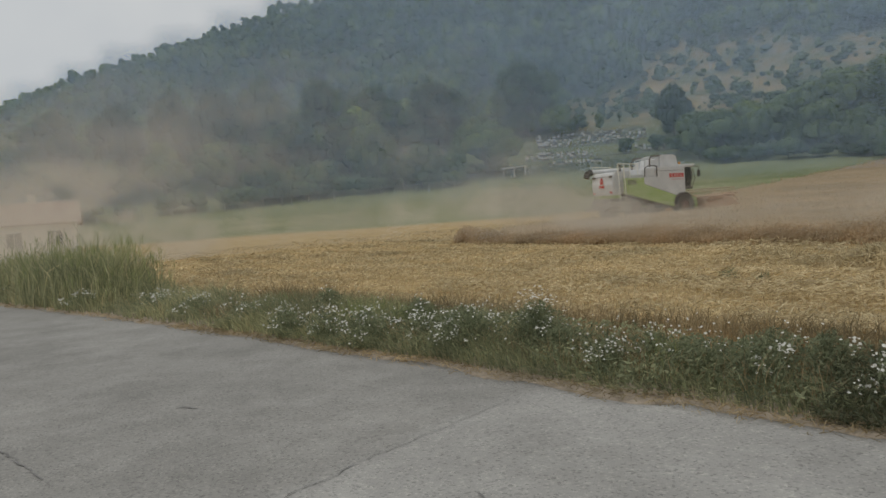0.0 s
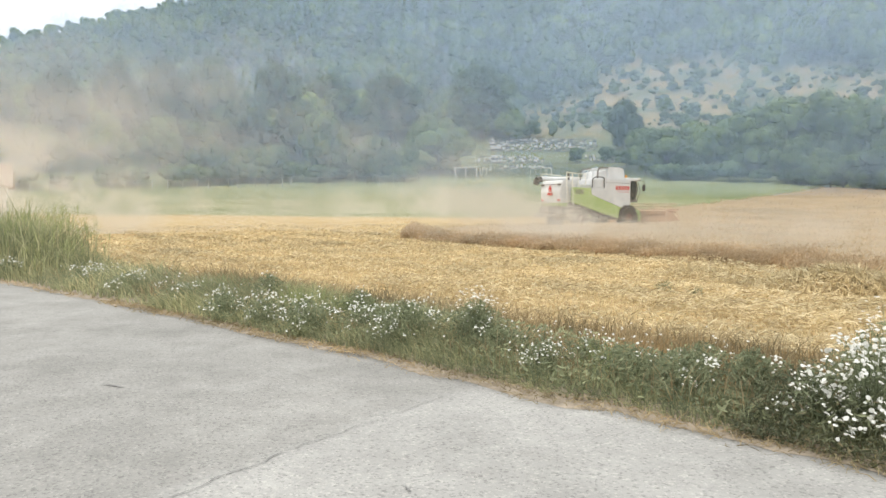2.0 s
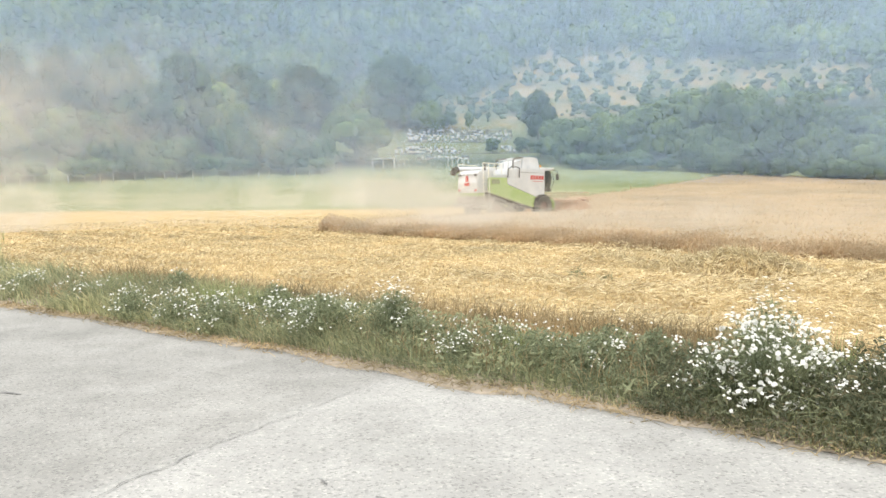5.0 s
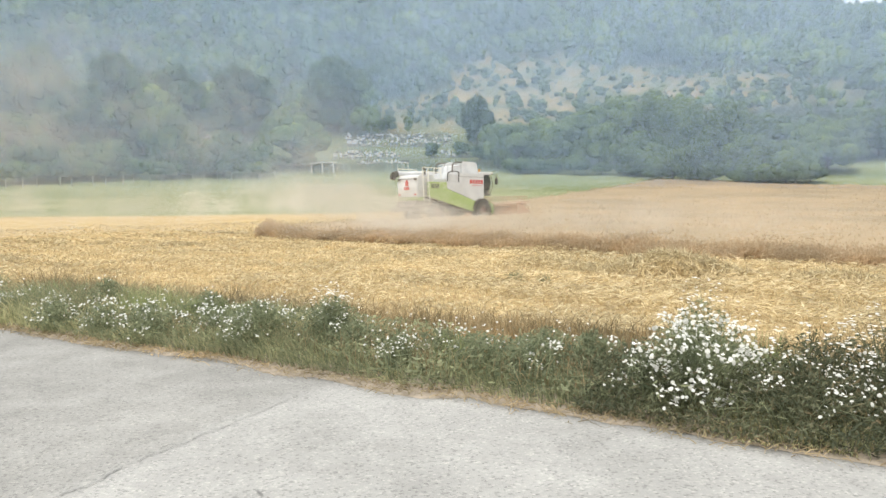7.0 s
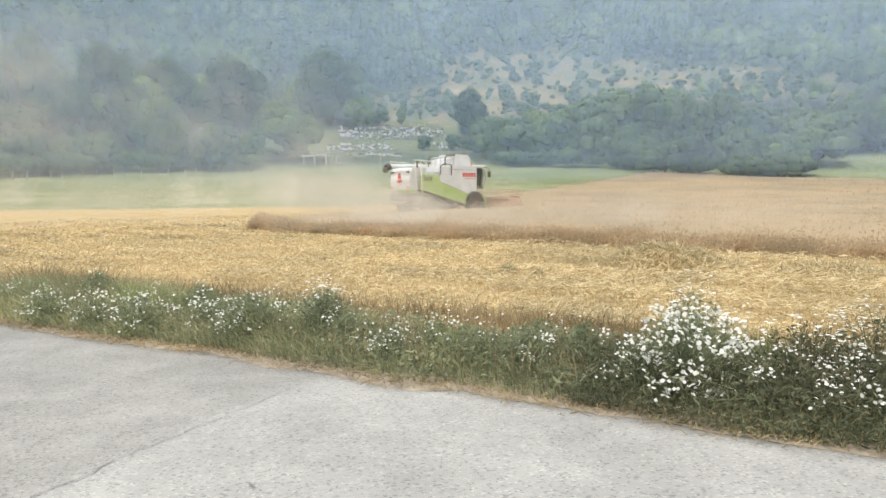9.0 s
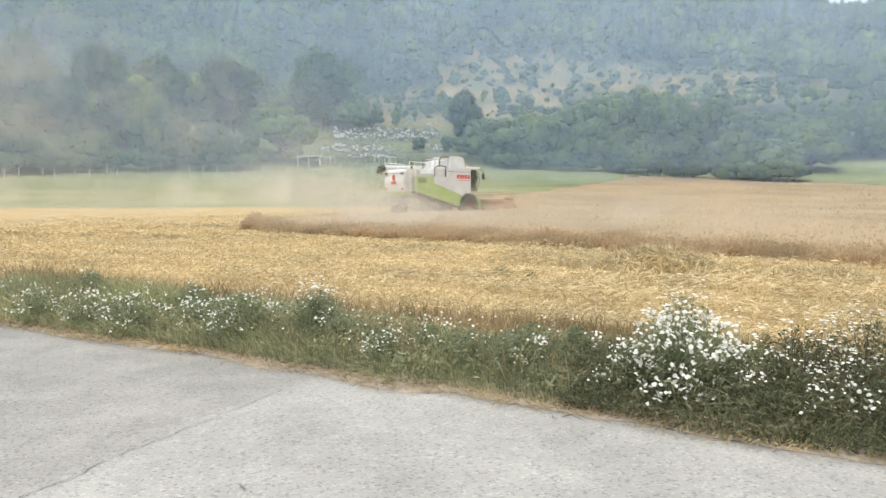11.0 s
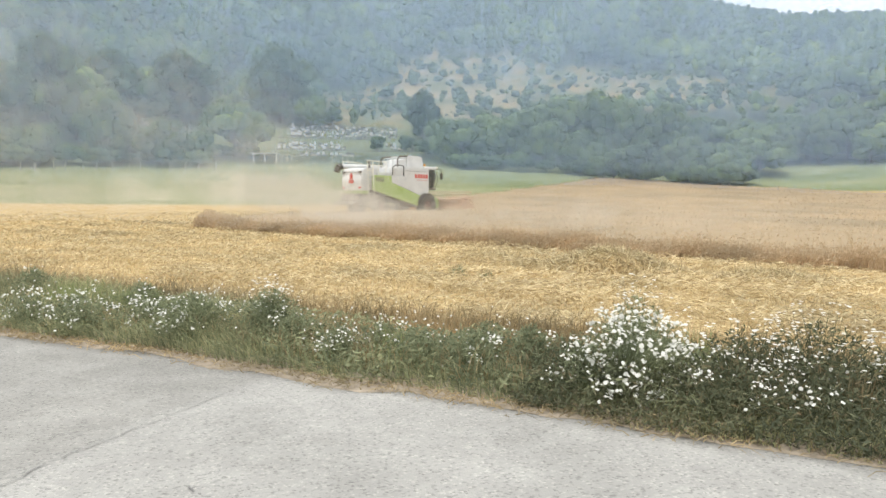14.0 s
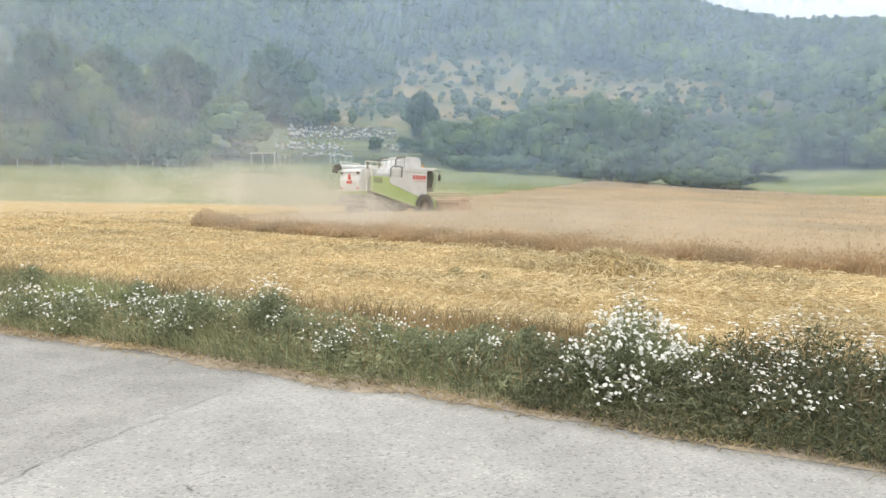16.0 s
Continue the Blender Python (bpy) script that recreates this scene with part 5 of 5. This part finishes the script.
scattered_flowers()
DAISY = "bushy white-flowered daisy clump beside the road"
YARROW = "tall yarrow clump with flat white flower heads"
SMALL = "small white flower tuft in the verge grass"
for x, y, h, r, n, s, lv, lab, flat, low in [
    (1.85, 5.46, 0.80, 0.48, 310, 0.0250, 2200, DAISY, False, 0.15), (2.02, 5.75, 0.92, 0.40, 60, 0.022, 1200, YARROW, True, 0.4),
    (2.75, 5.35, 0.70, 0.5, 46, 0.025, 1500, YARROW, True, 0.4), (3.25, 5.15, 0.80, 0.55, 66, 0.025, 1700, YARROW, True, 0.4), (3.0, 4.80, 0.55, 0.5, 48, 0.021, 1200, DAISY, False, 0.4),
    (3.7, 4.6, 0.74, 0.5, 66, 0.024, 1900, YARROW, True, 0.4), (2.45, 5.0, 0.5, 0.42, 50, 0.020, 1200, DAISY, False, 0.4), (4.3, 4.3, 0.7, 0.5, 60, 0.022, 1500, YARROW, True, 0.4),
    (-0.55, 6.75, 0.44, 0.22, 40, 0.019, 700, SMALL, False, 0.45), (-1.3, 7.55, 0.72, 0.36, 75, 0.024, 2400, YARROW, True, 0.4), (-2.15, 7.75, 0.66, 0.42, 85, 0.020, 2200, DAISY, False, 0.35),
    (-2.75, 8.1, 0.5, 0.4, 40, 0.020, 1400, DAISY, False, 0.4), (-3.55, 8.15, 0.55, 0.4, 60, 0.021, 1500, DAISY, False, 0.35), (-4.3, 8.55, 0.48, 0.35, 40, 0.02, 900, SMALL, False, 0.4), (-5.1, 8.95, 0.5, 0.35, 34, 0.021, 900, SMALL, False, 0.4),
    (0.25, 6.35, 0.5, 0.34, 12, 0.019, 1100, SMALL, False, 0.45), (0.66, 6.2, 0.5, 0.34, 16, 0.020, 1300, DAISY, False, 0.4), (1.52, 5.5, 0.5, 0.3, 60, 0.018, 500, SMALL, False, 0.4), (-6.4, 9.9, 0.5, 0.4, 36, 0.024, 900, SMALL, False, 0.4),
    (-8.2, 11.0, 0.5, 0.4, 34, 0.026, 900, SMALL, False, 0.4), (-9.6, 11.7, 0.55, 0.4, 36, 0.028, 900, SMALL, False, 0.4), (-12.5, 13.0, 0.5, 0.5, 30, 0.034, 900, SMALL, False, 0.4), (-0.1, 7.0, 0.4, 0.3, 20, 0.018, 700, SMALL, False, 0.4),
]:
    flower_clump(x, y, h, r, n, s, lv, lab, flat, low, HERB_DARK if x > 2.2 else HERB)
for x, y, h, r, lv in [(1.2, 6.05, 0.6, 0.2, 1300), (-3.1, 8.9, 0.62, 0.3, 1500), (-4.9, 9.9, 0.7, 0.3, 1500), (-1.0, 7.2, 0.45, 0.4, 1600), (2.3, 5.6, 0.5, 0.5, 1800), (0.9, 6.6, 0.5, 0.3, 1200)]:
    tagged(flower_clump(x, y, h, r, 5, 0.02, lv, "leafy dark green weed in the verge", False, 0.6), category="weed", group="leafy weeds along the verge")


GRASS_FRESH = leafy("fresh_green_grass", (0.24, 0.28, 0.13), (0.42, 0.45, 0.22), None, 0.5, 0.6, 0.7, 0.5)


def grass_tuft(x, y, n, h, r, mat, label):
    p = rng.normal(0, 0.45, (n, 2)) * r
    base = np.concatenate([p, np.zeros((n, 1))], 1)
    tip = base + np.concatenate([p * 0.5 + rng.normal(0, 0.12, (n, 2)) * h, (h * rng.uniform(0.45, 1.05, n))[:, None]], 1)
    v, f = blades(base, tip, 0.010, 0.3)
    ob = raw("grass_tuft", v, f, mat)
    ob.matrix_basis = pose(x, y, 0.02)
    return tagged(ob, label, "grass tuft", "grass tufts in the verge", "stuff")


for x, y, n, h, r in [(-4.1, 9.4, 420, 0.5, 0.35), (-3.3, 9.0, 380, 0.45, 0.3), (-2.5, 8.5, 220, 0.4, 0.25), (0.05, 6.75, 160, 0.35, 0.22), (2.5, 5.75, 260, 0.5, 0.3), (3.9, 4.95, 260, 0.5, 0.3), (-6.0, 10.4, 380, 0.5, 0.4)]:
    grass_tuft(x, y, n, h, r, GRASS_FRESH, "fresh light green grass tuft in the verge")
for x, y, n, h, r in [(-5.4, 10.6, 420, 0.6, 0.5), (-6.6, 11.4, 420, 0.62, 0.5), (-4.7, 10.1, 260, 0.5, 0.35), (2.7, 5.05, 130, 0.4, 0.25), (3.3, 4.75, 150, 0.4, 0.3), (1.55, 6.35, 160, 0.4, 0.25)]:
    grass_tuft(x, y, n, h, r, DRY_GRASS, "dry tan grass tuft in the verge")


def tall_grass(x, y, n, h, r):
    g = holder("tall_grass_clump", pose(x, y, 0.02))
    n = int(n * 1.5)
    p = rng.normal(0, 0.5, (n, 2)) * r
    base = np.concatenate([p, np.zeros((n, 1))], 1)
    hh = h * rng.uniform(0.3, 1.0, n) ** 0.8 * (0.8 + 0.35 * rng.uniform(0, 1, n) ** 4)
    tip = base + np.concatenate([rng.normal(0, 0.26, (n, 2)) * hh[:, None] + np.array([0.10, 0]), hh[:, None]], 1)
    v, f = blades(base, tip, 0.022, 0.35)
    raw("foliage", v, f, GRASS, g)["kind"] = "stuff"
    k = n // 7
    v, f = join([blades(tip[:k] - np.array([0, 0, 0.25 - 0.08 * q]), tip[:k] + np.stack([rng.normal(0.02, 0.06, k), rng.normal(0, 0.06, k), rng.uniform(-0.05, 0.12, k)], 1), 0.014, 0.2) for q in range(4)])
    raw("seed_plumage", v, f, GRASS_FRESH, g)["kind"] = "stuff"
    return tagged(g, "tall green reedy grass clump at the roadside", "grass clump", "tall grass clumps")


for x, y, n, h, r in [(-12.6, 14.0, 520, 1.55, 0.9), (-13.8, 14.6, 560, 1.75, 1.0), (-15.2, 15.4, 560, 1.7, 1.1), (-16.8, 16.4, 520, 1.65, 1.1), (-18.6, 17.2, 520, 1.6, 1.2), (-20.6, 18.2, 480, 1.6, 1.2), (-11.6, 13.4, 240, 1.0, 0.7), (-12.7, 13.9, 30, 2.05, 0.7), (-11.9, 13.8, 16, 1.9, 0.5)]:
    tall_grass(x, y, n, h, r)


# ---- cracks in the road ----
def crack(points, width, name="crack"):
    pts = []
    for (x0, y0), (x1, y1) in zip(points, points[1:]):
        m = max(2, int(math.hypot(x1 - x0, y1 - y0) / 0.06))
        pts += [(x0 + (x1 - x0) * k / m + rng.normal(0, 0.012), y0 + (y1 - y0) * k / m + rng.normal(0, 0.012)) for k in range(m)]
    bm = bmesh.new()
    rows_ = []
    for (x, y), (x2, y2) in zip(pts, pts[1:]):
        w = width * rng.uniform(0.4, 1.2) / 2
        l = math.hypot(x2 - x, y2 - y)
        nx, ny = -(y2 - y) / l * w, (x2 - x) / l * w
        z = lambda px, py: 0.008 + 0.03 * max(0.0, 1 - (((float(road_edge(px)) - py) / 1.16 - 3.0) / 3.8) ** 2)
        rows_.append((bm.verts.new((x + nx, y + ny, z(x, y))), bm.verts.new((x - nx, y - ny, z(x, y)))))
    for a, b in zip(rows_, rows_[1:]):
        bm.faces.new((a[0], a[1], b[1], b[0]))
    ob = part(name, bm, TAR, road)
    return ob


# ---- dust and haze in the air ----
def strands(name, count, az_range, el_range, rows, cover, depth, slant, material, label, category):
    """Dust and haze imitated by upright threads, thinner than the eye can part, that fill the share cover of the air.
    """
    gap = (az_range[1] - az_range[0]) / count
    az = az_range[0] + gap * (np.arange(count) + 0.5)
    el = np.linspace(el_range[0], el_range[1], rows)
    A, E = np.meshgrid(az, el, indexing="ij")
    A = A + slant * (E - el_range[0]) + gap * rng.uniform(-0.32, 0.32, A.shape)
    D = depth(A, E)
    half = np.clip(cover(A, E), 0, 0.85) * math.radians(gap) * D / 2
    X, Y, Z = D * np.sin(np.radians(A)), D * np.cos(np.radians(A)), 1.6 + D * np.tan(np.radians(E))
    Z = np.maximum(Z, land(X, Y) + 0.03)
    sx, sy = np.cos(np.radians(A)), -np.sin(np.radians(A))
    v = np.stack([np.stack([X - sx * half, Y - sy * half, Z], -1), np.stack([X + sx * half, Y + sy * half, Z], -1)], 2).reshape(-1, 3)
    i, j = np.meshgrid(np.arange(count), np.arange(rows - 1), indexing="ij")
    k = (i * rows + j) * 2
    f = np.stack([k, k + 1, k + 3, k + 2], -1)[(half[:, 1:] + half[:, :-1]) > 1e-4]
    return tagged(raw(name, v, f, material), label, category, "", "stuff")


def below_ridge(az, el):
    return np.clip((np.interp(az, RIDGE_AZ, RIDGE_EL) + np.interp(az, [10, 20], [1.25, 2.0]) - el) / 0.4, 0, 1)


# how much of the hill each sheet of haze-coloured threads veils
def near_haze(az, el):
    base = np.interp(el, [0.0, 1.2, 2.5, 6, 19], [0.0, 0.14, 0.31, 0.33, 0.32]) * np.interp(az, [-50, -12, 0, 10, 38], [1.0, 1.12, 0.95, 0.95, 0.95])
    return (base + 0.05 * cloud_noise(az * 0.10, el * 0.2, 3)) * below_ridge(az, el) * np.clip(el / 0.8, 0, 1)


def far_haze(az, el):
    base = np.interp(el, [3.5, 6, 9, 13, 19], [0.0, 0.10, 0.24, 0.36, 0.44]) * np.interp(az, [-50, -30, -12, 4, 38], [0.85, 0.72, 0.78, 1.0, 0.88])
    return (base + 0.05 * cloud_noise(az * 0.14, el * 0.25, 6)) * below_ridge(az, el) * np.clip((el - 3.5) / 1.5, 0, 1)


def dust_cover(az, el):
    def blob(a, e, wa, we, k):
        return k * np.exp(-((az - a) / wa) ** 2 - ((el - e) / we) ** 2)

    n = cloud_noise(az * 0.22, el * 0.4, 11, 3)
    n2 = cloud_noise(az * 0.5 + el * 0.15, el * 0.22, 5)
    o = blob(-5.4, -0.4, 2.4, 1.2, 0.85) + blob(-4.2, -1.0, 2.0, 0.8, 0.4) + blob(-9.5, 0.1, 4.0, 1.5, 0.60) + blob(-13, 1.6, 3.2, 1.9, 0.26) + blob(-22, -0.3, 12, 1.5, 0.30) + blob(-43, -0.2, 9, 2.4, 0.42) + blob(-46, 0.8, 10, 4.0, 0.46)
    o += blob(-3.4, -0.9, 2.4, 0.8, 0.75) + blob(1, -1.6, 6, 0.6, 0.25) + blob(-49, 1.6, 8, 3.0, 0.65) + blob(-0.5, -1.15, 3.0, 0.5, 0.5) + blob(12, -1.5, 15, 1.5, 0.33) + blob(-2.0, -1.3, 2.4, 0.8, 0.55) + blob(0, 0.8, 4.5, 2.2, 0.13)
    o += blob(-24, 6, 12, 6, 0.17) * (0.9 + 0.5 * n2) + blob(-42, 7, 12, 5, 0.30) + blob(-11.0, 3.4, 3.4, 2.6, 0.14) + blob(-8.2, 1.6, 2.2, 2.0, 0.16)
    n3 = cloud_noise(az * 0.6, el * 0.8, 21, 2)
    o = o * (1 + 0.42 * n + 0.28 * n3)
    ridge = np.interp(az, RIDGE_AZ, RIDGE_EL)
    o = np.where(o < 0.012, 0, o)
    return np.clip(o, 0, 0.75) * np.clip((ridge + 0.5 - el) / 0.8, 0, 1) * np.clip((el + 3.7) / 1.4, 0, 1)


# aerial haze over the hill imitated by two standing sheets of blue threads
strands("valley_haze_threads", 11000, (-54, 38), (0.0, 19.5), 16, near_haze, lambda az, el: 93 + 0 * az, 0.12, HAZE_THREAD, "thin bluish threads imitating haze before the hillside", "haze")
strands("hillside_haze_threads", 12500, (-54, 38), (3.4, 19.5), 13, far_haze, lambda az, el: 187 + 0 * az, 0.12, HAZE_THREAD, "bluish threads imitating haze along the wooded hillside", "haze")
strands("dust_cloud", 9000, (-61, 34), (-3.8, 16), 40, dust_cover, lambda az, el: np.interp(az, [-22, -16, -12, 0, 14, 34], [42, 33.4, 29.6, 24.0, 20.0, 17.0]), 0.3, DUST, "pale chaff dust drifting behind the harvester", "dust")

CRACKS = [([(-2.60, 2.60), (-2.42, 3.08), (-2.31, 3.36), (-2.13, 3.85), (-1.95, 4.33)], 0.010), ([(-1.95, 4.33), (-1.74, 4.74), (-1.45, 5.40), (-1.23, 5.92)], 0.006),
          ([(-1.09, 3.84), (-0.90, 3.75)], 0.012), ([(-0.72, 3.65), (-0.55, 3.56), (-0.40, 3.48)], 0.014), ([(-4.32, 5.43), (-3.94, 5.39)], 0.02), ([(-5.02, 4.24), (-4.26, 3.84), (-3.94, 3.68)], 0.02)]
for pts, w in CRACKS:
    crack(pts, w)
